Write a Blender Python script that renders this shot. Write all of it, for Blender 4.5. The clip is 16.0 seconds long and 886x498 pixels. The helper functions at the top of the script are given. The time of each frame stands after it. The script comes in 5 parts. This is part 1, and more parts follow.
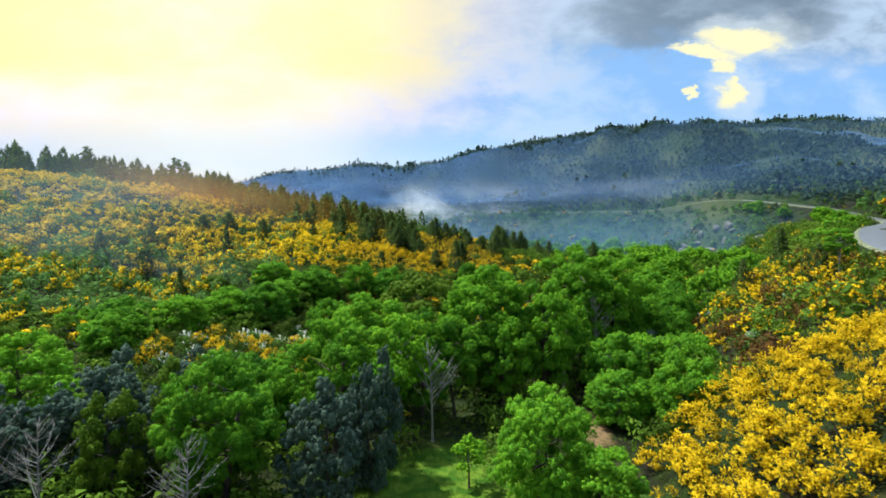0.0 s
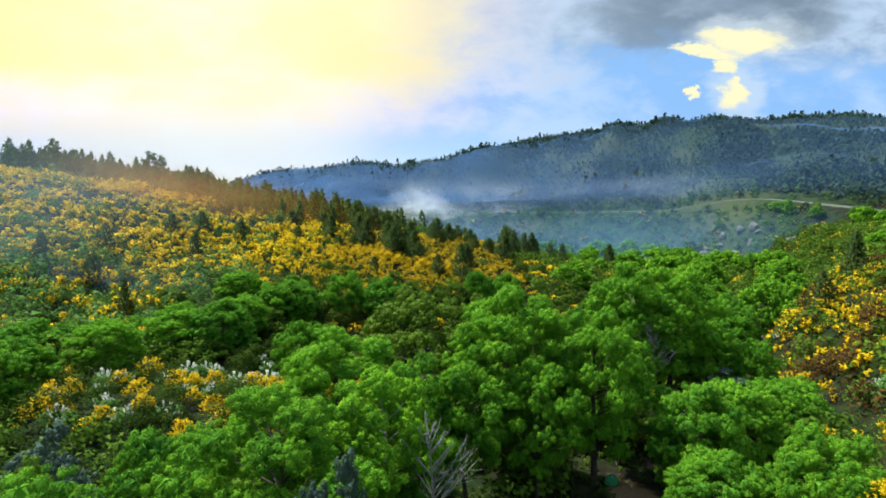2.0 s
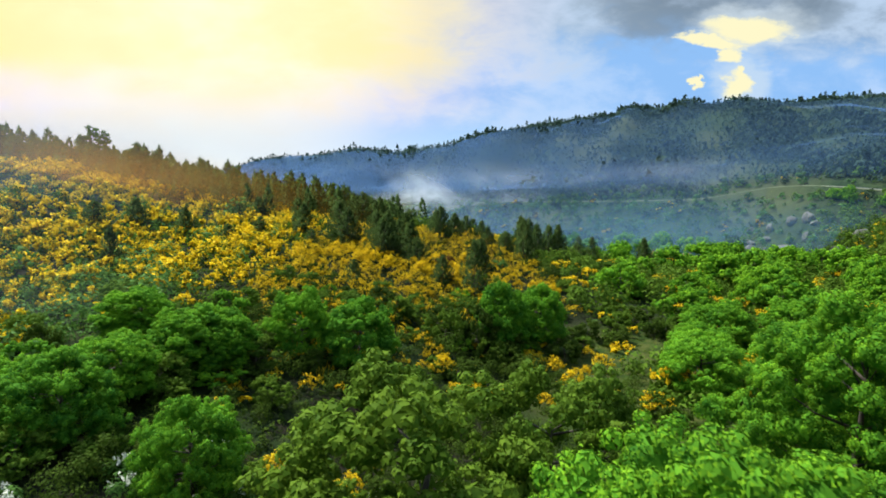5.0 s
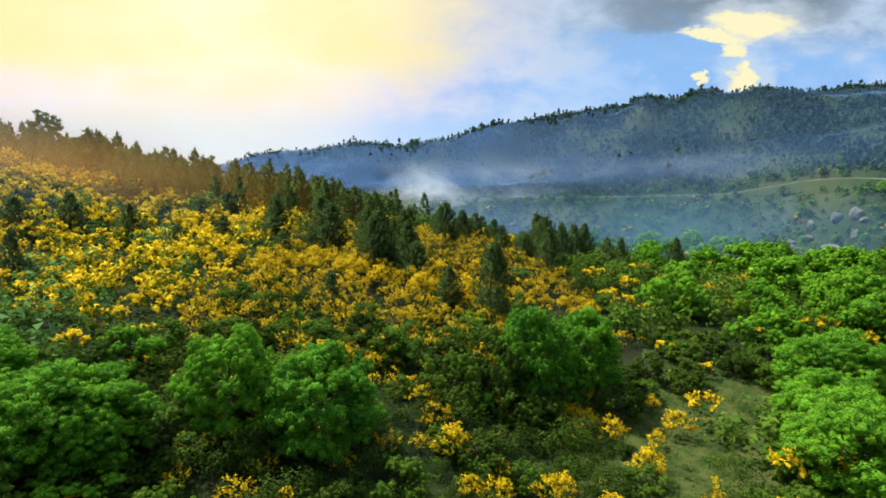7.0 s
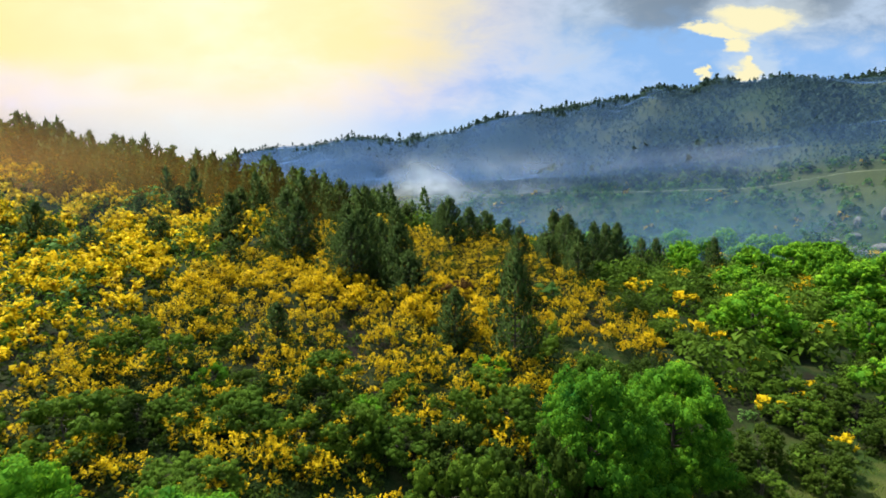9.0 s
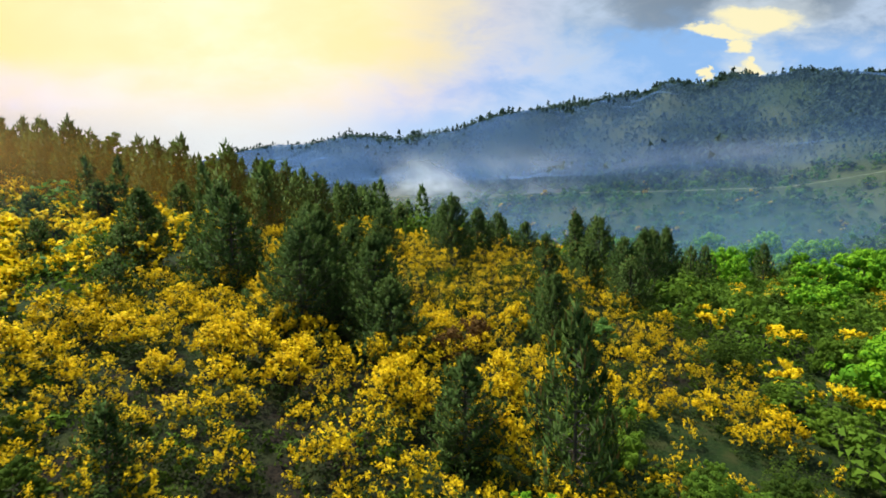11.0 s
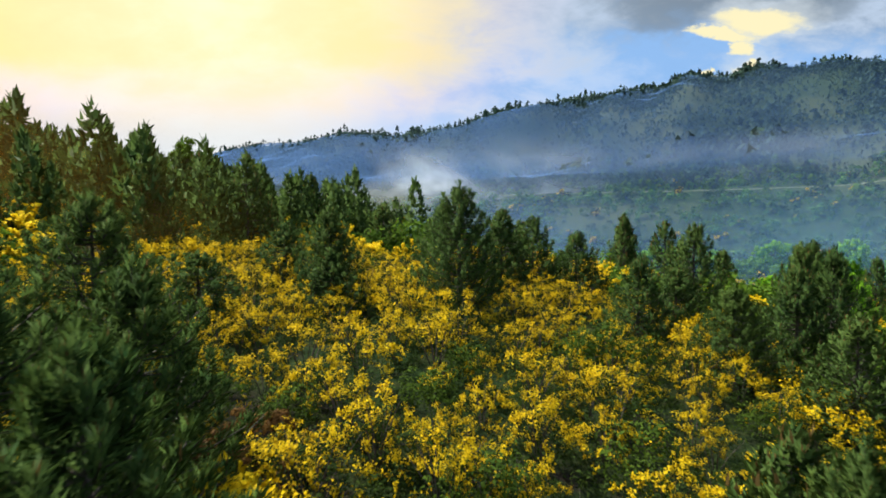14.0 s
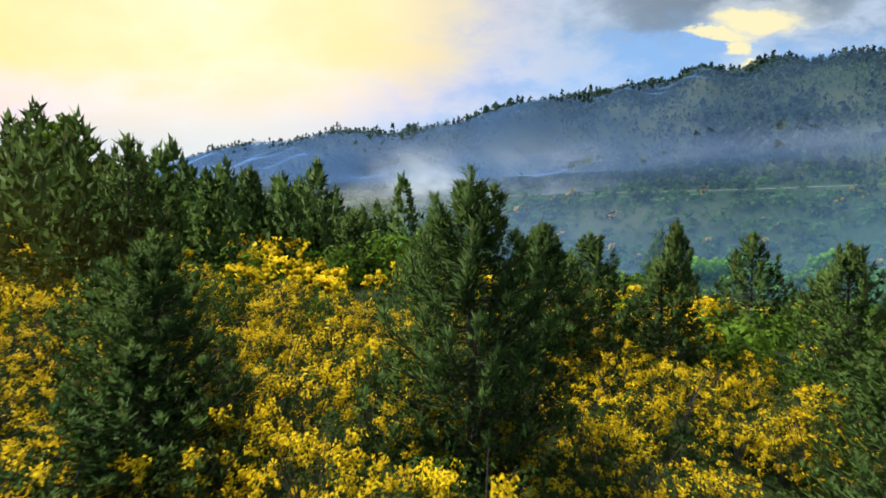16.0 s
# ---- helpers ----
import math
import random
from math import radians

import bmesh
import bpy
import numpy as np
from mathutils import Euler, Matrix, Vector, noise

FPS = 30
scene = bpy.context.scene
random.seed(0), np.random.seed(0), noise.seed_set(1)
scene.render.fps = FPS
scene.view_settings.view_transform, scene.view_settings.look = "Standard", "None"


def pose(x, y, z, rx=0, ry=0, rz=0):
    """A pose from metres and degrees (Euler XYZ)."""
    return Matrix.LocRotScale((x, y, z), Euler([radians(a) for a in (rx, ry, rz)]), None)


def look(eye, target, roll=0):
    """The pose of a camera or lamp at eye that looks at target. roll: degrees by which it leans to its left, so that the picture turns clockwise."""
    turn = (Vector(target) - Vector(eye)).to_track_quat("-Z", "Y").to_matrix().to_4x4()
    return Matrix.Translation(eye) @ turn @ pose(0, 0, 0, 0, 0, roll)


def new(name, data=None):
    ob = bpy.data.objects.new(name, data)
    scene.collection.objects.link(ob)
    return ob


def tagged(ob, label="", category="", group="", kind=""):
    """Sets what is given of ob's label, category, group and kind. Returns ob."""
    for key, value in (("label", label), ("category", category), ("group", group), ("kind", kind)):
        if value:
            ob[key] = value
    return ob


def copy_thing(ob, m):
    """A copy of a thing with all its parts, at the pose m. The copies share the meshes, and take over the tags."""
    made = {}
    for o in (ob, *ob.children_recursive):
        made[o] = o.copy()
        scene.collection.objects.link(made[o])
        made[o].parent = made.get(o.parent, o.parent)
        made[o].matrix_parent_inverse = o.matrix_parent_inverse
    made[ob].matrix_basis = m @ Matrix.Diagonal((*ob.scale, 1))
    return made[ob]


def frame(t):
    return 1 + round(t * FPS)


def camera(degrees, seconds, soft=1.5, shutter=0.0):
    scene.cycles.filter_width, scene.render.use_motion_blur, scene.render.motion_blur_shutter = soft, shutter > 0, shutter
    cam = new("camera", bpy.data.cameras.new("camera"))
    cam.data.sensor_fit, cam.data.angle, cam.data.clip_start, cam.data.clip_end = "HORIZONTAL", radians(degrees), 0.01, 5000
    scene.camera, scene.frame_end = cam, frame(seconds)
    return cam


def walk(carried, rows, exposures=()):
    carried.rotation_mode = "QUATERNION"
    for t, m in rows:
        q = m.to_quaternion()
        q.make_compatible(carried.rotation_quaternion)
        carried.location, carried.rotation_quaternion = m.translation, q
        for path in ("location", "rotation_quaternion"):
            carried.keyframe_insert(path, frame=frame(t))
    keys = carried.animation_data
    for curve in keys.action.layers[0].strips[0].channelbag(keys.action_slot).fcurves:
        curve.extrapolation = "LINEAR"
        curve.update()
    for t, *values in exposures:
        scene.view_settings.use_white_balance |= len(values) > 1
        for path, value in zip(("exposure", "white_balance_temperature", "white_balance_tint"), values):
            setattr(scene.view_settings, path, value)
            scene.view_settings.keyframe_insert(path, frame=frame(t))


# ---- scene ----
cam = camera(75.0, 16.0, 1.75, 0.2)
EYE, TILT = 15.0, -2.8
# seconds, metres right, ahead and up of the first eye, degrees of yaw, pitch and roll
ROWS = [
    (0.0, 0.00, 0.00, 0.00, 0.00, -0.00, -0.00),
    (0.5, -0.10, 4.42, 0.24, 0.01, 0.04, -0.04),
    (1.0, -0.21, 9.01, 0.52, 0.04, 0.07, -0.08),
    (1.5, -0.31, 13.58, 0.77, 0.08, 0.10, -0.09),
    (2.0, -0.41, 18.32, 1.01, 0.10, -0.01, -0.08),
    (2.5, -0.47, 23.14, 1.15, 0.10, -0.27, -0.03),
    (3.0, -0.59, 28.21, 1.26, 0.12, -0.48, -0.01),
    (3.5, -0.69, 33.31, 1.44, 0.16, -0.67, -0.03),
    (4.0, -0.81, 38.70, 1.64, 0.20, -0.79, -0.02),
    (6.5, -1.39, 64.15, 2.96, 0.62, -1.10, 0.02),
    (7.0, -1.47, 69.07, 3.14, 0.72, -1.23, 0.12),
    (7.5, -1.53, 73.76, 3.36, 0.79, -1.32, 0.24),
    (8.0, -1.58, 78.59, 3.60, 0.87, -1.41, 0.33),
    (8.5, -1.60, 83.47, 3.80, 0.95, -1.44, 0.43),
    (9.0, -1.68, 88.32, 4.03, 1.00, -1.49, 0.46),
    (11.5, -2.02, 112.51, 5.13, 1.25, -1.33, 0.46),
    (12.0, -2.10, 117.15, 5.35, 1.30, -1.29, 0.44),
    (12.5, -2.21, 121.91, 5.55, 1.32, -1.27, 0.40),
    (13.0, -2.31, 126.63, 5.75, 1.36, -1.19, 0.38),
    (13.5, -2.39, 131.46, 5.96, 1.37, -1.15, 0.40),
    (14.0, -2.45, 136.09, 6.19, 1.37, -1.15, 0.49),
    (14.5, -2.52, 140.85, 6.45, 1.34, -1.15, 0.54),
    (15.0, -2.59, 145.58, 6.81, 1.31, -1.15, 0.57),
    (15.5, -2.63, 150.19, 7.20, 1.29, -1.10, 0.64),
    (16.0, -2.69, 154.58, 7.65, 1.24, -1.09, 0.71),
]
# seconds, stops, kelvin and tint: a little brighter and cooler at the start
EXPOSURES = [(0.0, 0.42, 6060, 6.5), (2.0, 0.40, 6060, 6.5), (4.0, 0.36, 6110, 7.0), (6.5, 0.33, 6220, 8.0), (9.0, 0.31, 6300, 9.0), (12.0, 0.30, 6380, 9.5), (16.0, 0.31, 6380, 10.0)]
walk(cam, [(t, pose(0, 0, EYE, TILT) @ pose(x, y, z, 90 + pitch, roll, yaw)) for t, x, y, z, yaw, pitch, roll in ROWS], EXPOSURES)

# ---- world, sun ----
SUN_AZ, SUN_EL = radians(-58.0), radians(60.0)      # azimuth from straight ahead, to the left
SUN_DIR = Vector((math.sin(SUN_AZ) * math.cos(SUN_EL), math.cos(SUN_AZ) * math.cos(SUN_EL), math.sin(SUN_EL)))
GLOW_DIR = Vector((-0.42, 1.0, 0.36)).normalized()


def nodes_of(holder):
    holder.use_nodes = True
    holder.node_tree.nodes.clear()
    return holder.node_tree.nodes, holder.node_tree.links


class Net:
    """Short way to write node trees."""

    def __init__(self, holder):
        self.n, self.l = nodes_of(holder)

    def add(self, kind, props=None, **ins):
        node = self.n.new(kind)
        for k, v in (props or {}).items():
            setattr(node, k, v)
        for k, v in ins.items():
            self.put(node, k.replace("_", " "), v)
        return node

    def put(self, node, key, v):
        sock = node.inputs[int(key[1:])] if key[0] == "i" and key[1:].isdigit() else node.inputs[key]
        if hasattr(v, "is_output"):
            self.l.new(v, sock)
        else:
            sock.default_value = v

    def math(self, op, a, b=0.0, c=0.0, clamp=False):
        return self.add("ShaderNodeMath", {"operation": op, "use_clamp": clamp}, i0=a, i1=b, i2=c).outputs[0]

    def mix(self, f, a, b):
        node = self.add("ShaderNodeMix", {"data_type": "RGBA"})
        self.put(node, "i0", f), self.put(node, "i6", a), self.put(node, "i7", b)
        return node.outputs[2]

    def noise(self, vec, scale, detail=4.0, rough=0.55, dist=0.0):
        return self.add("ShaderNodeTexNoise", None, Vector=vec, Scale=scale, Detail=detail, Roughness=rough, Distortion=dist).outputs["Fac"]

    def ramp(self, v, lo, hi, a=0.0, b=1.0, smooth=True):
        node = self.add("ShaderNodeMapRange", {"interpolation_type": "SMOOTHSTEP" if smooth else "LINEAR"})
        for i, w in enumerate((v, lo, hi, a, b)):
            self.put(node, "i%d" % i, w)
        return node.outputs[0]


def make_world():
    world = bpy.data.worlds.new("sky")
    scene.world = world
    g = Net(world)
    d = g.add("ShaderNodeTexCoord").outputs["Generated"]
    sky = g.add("ShaderNodeTexSky", {"sky_type": "NISHITA", "sun_disc": False, "sun_elevation": SUN_EL, "sun_rotation": SUN_AZ}).outputs[0]
    sky = g.add("ShaderNodeVectorMath", {"operation": "SCALE"}, i0=sky, Scale=0.10).outputs[0]
    sep = g.add("ShaderNodeSeparateXYZ", None, Vector=d)
    east, north, up = sep.outputs
    ahead = g.math("MAXIMUM", north, 0.15)
    u, w = g.math("DIVIDE", east, ahead), g.math("DIVIDE", up, ahead)
    # cloud texture, drawn out along the horizon
    flat = g.add("ShaderNodeCombineXYZ", None, X=u, Y=g.math("MULTIPLY", w, 2.0), Z=0.37).outputs[0]
    big = g.noise(flat, 3.2, 7.0, 0.55, 0.3)
    fine = g.noise(flat, 9.0, 7.0, 0.62, 0.35)
    soft = g.math("ADD", g.math("MULTIPLY", big, 0.6), g.math("MULTIPLY", fine, 0.4))
    # clear blue low down, cloud above it, pale at the horizon
    low = g.mix(g.ramp(u, -0.30, 0.15), (0.86, 0.90, 1.0, 1), (0.55, 0.80, 1.0, 1))
    blue = g.mix(g.ramp(w, 0.05, 0.20), low, (0.30, 0.53, 0.90, 1))
    blue = g.mix(0.10, blue, sky)
    blue = g.mix(g.math("MULTIPLY", g.ramp(soft, 0.44, 0.60), 0.60), blue, (0.62, 0.74, 0.94, 1))
    shade = g.mix(g.ramp(u, 0.12, 0.42), (0.46, 0.54, 0.62, 1), (0.17, 0.21, 0.25, 1))
    grey = g.mix(g.ramp(soft, 0.40, 0.58), shade, (0.52, 0.63, 0.78, 1))
    edge = g.math("ADD", w, g.math("MULTIPLY", g.math("SUBTRACT", soft, 0.5), 0.45))
    cloud = g.mix(g.math("MULTIPLY", g.ramp(edge, 0.23, 0.33), 0.92), blue, grey)
    # bright overcast overhead, dull grey behind
    rear = g.mix(g.ramp(soft, 0.35, 0.65), (0.16, 0.21, 0.28, 1), (0.28, 0.34, 0.42, 1))
    over = g.mix(g.ramp(soft, 0.35, 0.65), (0.58, 0.76, 1.04, 1), (0.95, 1.16, 1.50, 1))
    cloud = g.mix(g.ramp(north, 0.35, -0.1), cloud, rear)
    cloud = g.mix(g.ramp(up, 0.42, 0.85), cloud, over)
    # veil lit by the hidden sun
    du = g.math("ADD", u, 0.42)
    du = g.math("MAXIMUM", g.math("MULTIPLY", du, 2.15), g.math("MULTIPLY", du, -0.3))
    dw = g.math("MULTIPLY", g.math("SUBTRACT", w, 0.44), 2.6)
    far = g.math("SQRT", g.math("ADD", g.math("MULTIPLY", du, du), g.math("MULTIPLY", dw, dw)))
    far = g.math("ADD", far, g.math("MULTIPLY", g.math("SUBTRACT", soft, 0.5), -0.9))
    facing = g.ramp(north, 0.1, 0.4)
    veil = g.mix(g.ramp(far, 0.45, 0.95), (1.08, 0.88, 0.28, 1), (1.06, 0.87, 0.52, 1))
    veil = g.mix(g.ramp(far, 0.90, 1.25), veil, (0.93, 0.79, 0.94, 1))
    haze = g.mix(g.ramp(w, 0.10, 0.21), (0.70, 0.78, 1.05, 1), (1.02, 0.83, 0.92, 1))
    veil = g.mix(g.ramp(g.math("ADD", w, g.math("MULTIPLY", g.math("SUBTRACT", big, 0.5), 0.20)), 0.165, 0.285), haze, veil)
    veil = g.mix(g.math("MULTIPLY", g.ramp(soft, 0.42, 0.6), 0.35), veil, (1.0, 0.80, 0.42, 1))
    out = g.mix(g.math("MULTIPLY", g.ramp(far, 1.45, 0.65, 0.0, 0.97), g.math("MULTIPLY", facing, g.ramp(w, 0.05, 0.20, 0.35, 1.0))), cloud, veil)
    core = g.add("ShaderNodeVectorMath", {"operation": "DOT_PRODUCT"}, i0=d, i1=GLOW_DIR).outputs["Value"]
    out = g.mix(g.math("MULTIPLY", g.ramp(core, 0.94, 1.0, 0.0, 0.85, False), g.ramp(soft, 0.35, 0.62, 1.0, 0.55)), out, (1.10, 1.04, 0.74, 1))

    # torn gaps with bright cloud behind them and dark cloud round them, on the side away from the sun
    torn = g.add("ShaderNodeTexNoise", None, Vector=flat, Scale=11.0, Detail=6.0, Roughness=0.6).outputs["Color"]
    tx, ty, _ = g.add("ShaderNodeSeparateXYZ", None, Vector=torn).outputs
    uu = g.math("ADD", u, g.math("MULTIPLY", g.math("SUBTRACT", tx, 0.5), 0.115))
    ww = g.math("ADD", w, g.math("MULTIPLY", g.math("SUBTRACT", ty, 0.5), 0.065))

    def blob(cu, cw, ru, rw):
        a = g.math("DIVIDE", g.math("SUBTRACT", uu, cu), ru)
        b = g.math("DIVIDE", g.math("SUBTRACT", ww, cw), rw)
        return g.math("ADD", g.math("MULTIPLY", a, a), g.math("MULTIPLY", b, b))

    def together(*blobs):
        r = blobs[0]
        for b in blobs[1:]:
            r = g.math("MINIMUM", r, b)
        return r

    dark = together(blob(0.36, 0.322, 0.075, 0.030), blob(0.61, 0.335, 0.075, 0.026), blob(0.48, 0.366, 0.20, 0.026))
    out = g.mix(g.math("MULTIPLY", g.ramp(dark, 1.9, 0.2, 0.0, 0.70), facing), out, (0.225, 0.285, 0.350, 1))
    rim = together(blob(0.515, 0.312, 0.095, 0.034), blob(0.50, 0.225, 0.05, 0.05))
    out = g.mix(g.math("MULTIPLY", g.ramp(rim, 1.8, 0.3, 0.0, 0.55), facing), out, (0.74, 0.80, 0.82, 1))
    light = together(blob(0.510, 0.308, 0.072, 0.017), blob(0.440, 0.287, 0.050, 0.009), blob(0.475, 0.270, 0.016, 0.012),
                     blob(0.487, 0.217, 0.020, 0.024), blob(0.492, 0.238, 0.010, 0.012), blob(0.428, 0.213, 0.006, 0.010))
    out = g.mix(g.math("MULTIPLY", g.ramp(light, 1.75, 0.45), facing), out, (1.0, 0.90, 0.55, 1))
    out = g.mix(g.ramp(up, -0.06, 0.0), (0.06, 0.07, 0.05, 1), out)
    bg = g.add("ShaderNodeBackground", None, Color=out, Strength=0.82)
    g.l.new(bg.outputs[0], g.add("ShaderNodeOutputWorld").inputs[0])


make_world()
sun_data = bpy.data.lights.new("sun", "SUN")
sun_data.energy, sun_data.angle, sun_data.color = 6.2, radians(2.5), (1.0, 0.95, 0.84)
sun = new("sun", sun_data)
sun.matrix_world = look(SUN_DIR * 100, (0, 0, 0))


# ---- materials ----
def finish(g, shader):
    g.l.new(shader, g.add("ShaderNodeOutputMaterial").inputs[0])


def leaf_material(name, dark, light, translucent=0.4, patch=0.5, rough=0.55, grain=0.55):
    """Leaves: every leaf and every plant has a shade of its own; light passes through."""
    mat = bpy.data.materials.new(name)
    g = Net(mat)
    island = g.add("ShaderNodeNewGeometry").outputs["Random Per Island"]
    who = g.add("ShaderNodeObjectInfo").outputs["Random"]
    where = g.add("ShaderNodeNewGeometry").outputs["Position"]
    blot = g.noise(where, patch, 3.0)
    f = g.math("ADD", g.math("MULTIPLY", island, grain), g.math("ADD", g.math("MULTIPLY", g.math("SUBTRACT", who, 0.65 * grain - 0.65), 0.23), g.math("MULTIPLY", g.math("SUBTRACT", blot, 0.40), 1.1)), clamp=True)
    col = g.mix(f, (*dark, 1), (*light, 1))
    p = g.add("ShaderNodeBsdfPrincipled", None, Base_Color=col, Roughness=rough)
    p.inputs["Specular IOR Level"].default_value = 0.03
    t = g.add("ShaderNodeBsdfTranslucent", None, Color=col)
    m = g.add("ShaderNodeMixShader", None, Fac=translucent)
    g.l.new(p.outputs[0], m.inputs[1]), g.l.new(t.outputs[0], m.inputs[2])
    finish(g, m.outputs[0])
    return mat


def rough_material(name, a, b, scale=3.0, rough=0.9, bump=0.4, fine=12.0):
    mat = bpy.data.materials.new(name)
    g = Net(mat)
    where = g.add("ShaderNodeNewGeometry").outputs["Position"]
    n1, n2 = g.noise(where, scale, 5.0), g.noise(where, scale * fine, 4.0)
    f = g.ramp(g.math("ADD", g.math("MULTIPLY", n1, 0.65), g.math("MULTIPLY", n2, 0.35)), 0.35, 0.65)
    p = g.add("ShaderNodeBsdfPrincipled", None, Base_Color=g.mix(f, (*a, 1), (*b, 1)), Roughness=rough)
    b_ = g.add("ShaderNodeBump", None, Strength=bump, Distance=0.05, Height=n2)
    g.l.new(b_.outputs[0], p.inputs["Normal"])
    finish(g, p.outputs[0])
    return mat


OAK = leaf_material("oak_leaf", (0.014, 0.095, 0.009), (0.320, 0.590, 0.022), 0.32, 0.6, 0.7, 0.22)
OLIVE = leaf_material("olive_leaf", (0.030, 0.080, 0.007), (0.140, 0.225, 0.020), 0.32)
DUSKY = leaf_material("dusky_leaf", (0.030, 0.056, 0.042), (0.10, 0.15, 0.105), 0.2)
BUSH = leaf_material("bush_leaf", (0.014, 0.046, 0.007), (0.150, 0.250, 0.022), 0.28, 0.5, 0.7, 0.35)
SCRUB = leaf_material("scrub_leaf", (0.009, 0.026, 0.005), (0.085, 0.135, 0.014), 0.2, 0.5, 0.7, 0.35)
GREYBUSH = leaf_material("grey_leaf", (0.035, 0.11, 0.020), (0.15, 0.28, 0.055), 0.3)
WHITE = leaf_material("white_blossom", (0.40, 0.44, 0.36), (0.70, 0.72, 0.64), 0.3)
PINE = leaf_material("pine_needle", (0.013, 0.044, 0.014), (0.095, 0.150, 0.032), 0.24)
CANDLE = leaf_material("pine_shoot", (0.10, 0.09, 0.03), (0.26, 0.14, 0.05), 0.3)
BLOOM = leaf_material("broom_blossom", (0.385, 0.240, 0.005), (0.85, 0.610, 0.011), 0.34, 0.9)
BROOM = leaf_material("broom_leaf", (0.009, 0.022, 0.005), (0.046, 0.074, 0.012), 0.14)
# copy of BLOOM with the brightness of distant slopes put into its colour
LIGHTBLOOM = leaf_material("lightened_broom_blossom", (0.46, 0.305, 0.007), (0.90, 0.665, 0.013), 0.34, 0.9)
RUSTY = leaf_material("rusty_leaf", (0.05, 0.026, 0.010), (0.15, 0.080, 0.020), 0.25)
GRASS = leaf_material("grass_blade", (0.042, 0.105, 0.010), (0.18, 0.23, 0.030), 0.3)
# far pines: the blue haze of distance is put into the needle colour
HAZED_PINE = leaf_material("hazed_pine_needle", (0.014, 0.036, 0.028), (0.070, 0.120, 0.082), 0.2, 0.05)
# the same leaves deep in the crowns, colour darkened for shade, less play of shades
SHADED_HEARTS = {"oak_leaf": leaf_material("oak_shaded_leaf", (0.012, 0.085, 0.012), (0.220, 0.500, 0.024), 0.25, 0.6, 0.7, 0.05)}
BARK = rough_material("bark", (0.035, 0.028, 0.022), (0.10, 0.08, 0.062), 2.0)
PALE = rough_material("pale_bark", (0.15, 0.14, 0.125), (0.32, 0.30, 0.275), 2.0)


def ground_material():
    mat = bpy.data.materials.new("ground")
    g = Net(mat)
    where = g.add("ShaderNodeNewGeometry").outputs["Position"]
    n1, n2, n3 = g.noise(where, 0.06, 5.0), g.noise(where, 0.7, 6.0), g.noise(where, 9.0, 4.0)
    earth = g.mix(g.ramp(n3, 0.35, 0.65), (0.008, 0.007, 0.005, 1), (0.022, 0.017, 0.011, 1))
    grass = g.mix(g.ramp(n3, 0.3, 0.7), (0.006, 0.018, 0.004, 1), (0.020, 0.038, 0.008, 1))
    grass = g.mix(g.ramp(n2, 0.45, 0.7, 0.0, 0.5), grass, (0.05, 0.045, 0.016, 1))
    # the mown meadow below the trees
    off = g.add("ShaderNodeVectorMath", {"operation": "DISTANCE"}, i0=where, i1=(2.0, 37.0, -4.0)).outputs["Value"]
    lawn = g.mix(g.ramp(n2, 0.38, 0.62), (0.036, 0.100, 0.008, 1), (0.110, 0.180, 0.016, 1))
    lawn = g.mix(g.ramp(n1, 0.5, 0.7, 0.0, 0.6), lawn, (0.13, 0.115, 0.025, 1))
    open_grass = g.ramp(g.math("ADD", off, g.math("MULTIPLY", n2, 8.0)), 17.0, 14.0)
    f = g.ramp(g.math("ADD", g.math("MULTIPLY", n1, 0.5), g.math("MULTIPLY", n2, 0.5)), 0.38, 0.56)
    heath = g.mix(g.ramp(n2, 0.35, 0.65), (0.014, 0.030, 0.012, 1), (0.036, 0.060, 0.024, 1))
    heath = g.mix(g.ramp(g.noise(where, 0.018, 5.0), 0.46, 0.66, 0.0, 0.7), heath, (0.070, 0.082, 0.034, 1))
    far = g.ramp(g.add("ShaderNodeSeparateXYZ", None, Vector=where).outputs["Y"], 215.0, 260.0)
    # the worn earth track between the trees
    spot = g.add("ShaderNodeMapping", None, Vector=where, Location=(-13.0 / 2.3, -54.0 / 7.5, 0.0), Scale=(1 / 2.3, 1 / 7.5, 0.0)).outputs[0]
    worn = g.math("ADD", g.add("ShaderNodeVectorMath", {"operation": "LENGTH"}, i0=spot).outputs["Value"], g.math("MULTIPLY", g.math("SUBTRACT", n2, 0.5), 0.8))
    track = g.mix(g.ramp(n3, 0.3, 0.7), (0.12, 0.075, 0.035, 1), (0.24, 0.16, 0.085, 1))
    # rough pasture on the valley floor
    spot = g.add("ShaderNodeMapping", None, Vector=where, Location=(-22.0 / 17, -110.0 / 19, 0.0), Scale=(1 / 17, 1 / 19, 0.0)).outputs[0]
    grazed = g.math("ADD", g.add("ShaderNodeVectorMath", {"operation": "LENGTH"}, i0=spot).outputs["Value"], g.math("MULTIPLY", g.math("SUBTRACT", n2, 0.5), 0.9))
    pasture = g.mix(g.ramp(n2, 0.35, 0.65), (0.024, 0.050, 0.008, 1), (0.075, 0.088, 0.020, 1))
    pasture = g.mix(g.ramp(n3, 0.45, 0.7, 0.0, 0.6), pasture, (0.035, 0.036, 0.014, 1))
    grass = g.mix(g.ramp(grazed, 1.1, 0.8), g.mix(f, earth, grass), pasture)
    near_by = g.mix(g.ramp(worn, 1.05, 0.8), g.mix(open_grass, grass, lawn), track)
    p = g.add("ShaderNodeBsdfPrincipled", None, Specular_IOR_Level=0.08, Base_Color=g.mix(far, near_by, heath), Roughness=0.95)
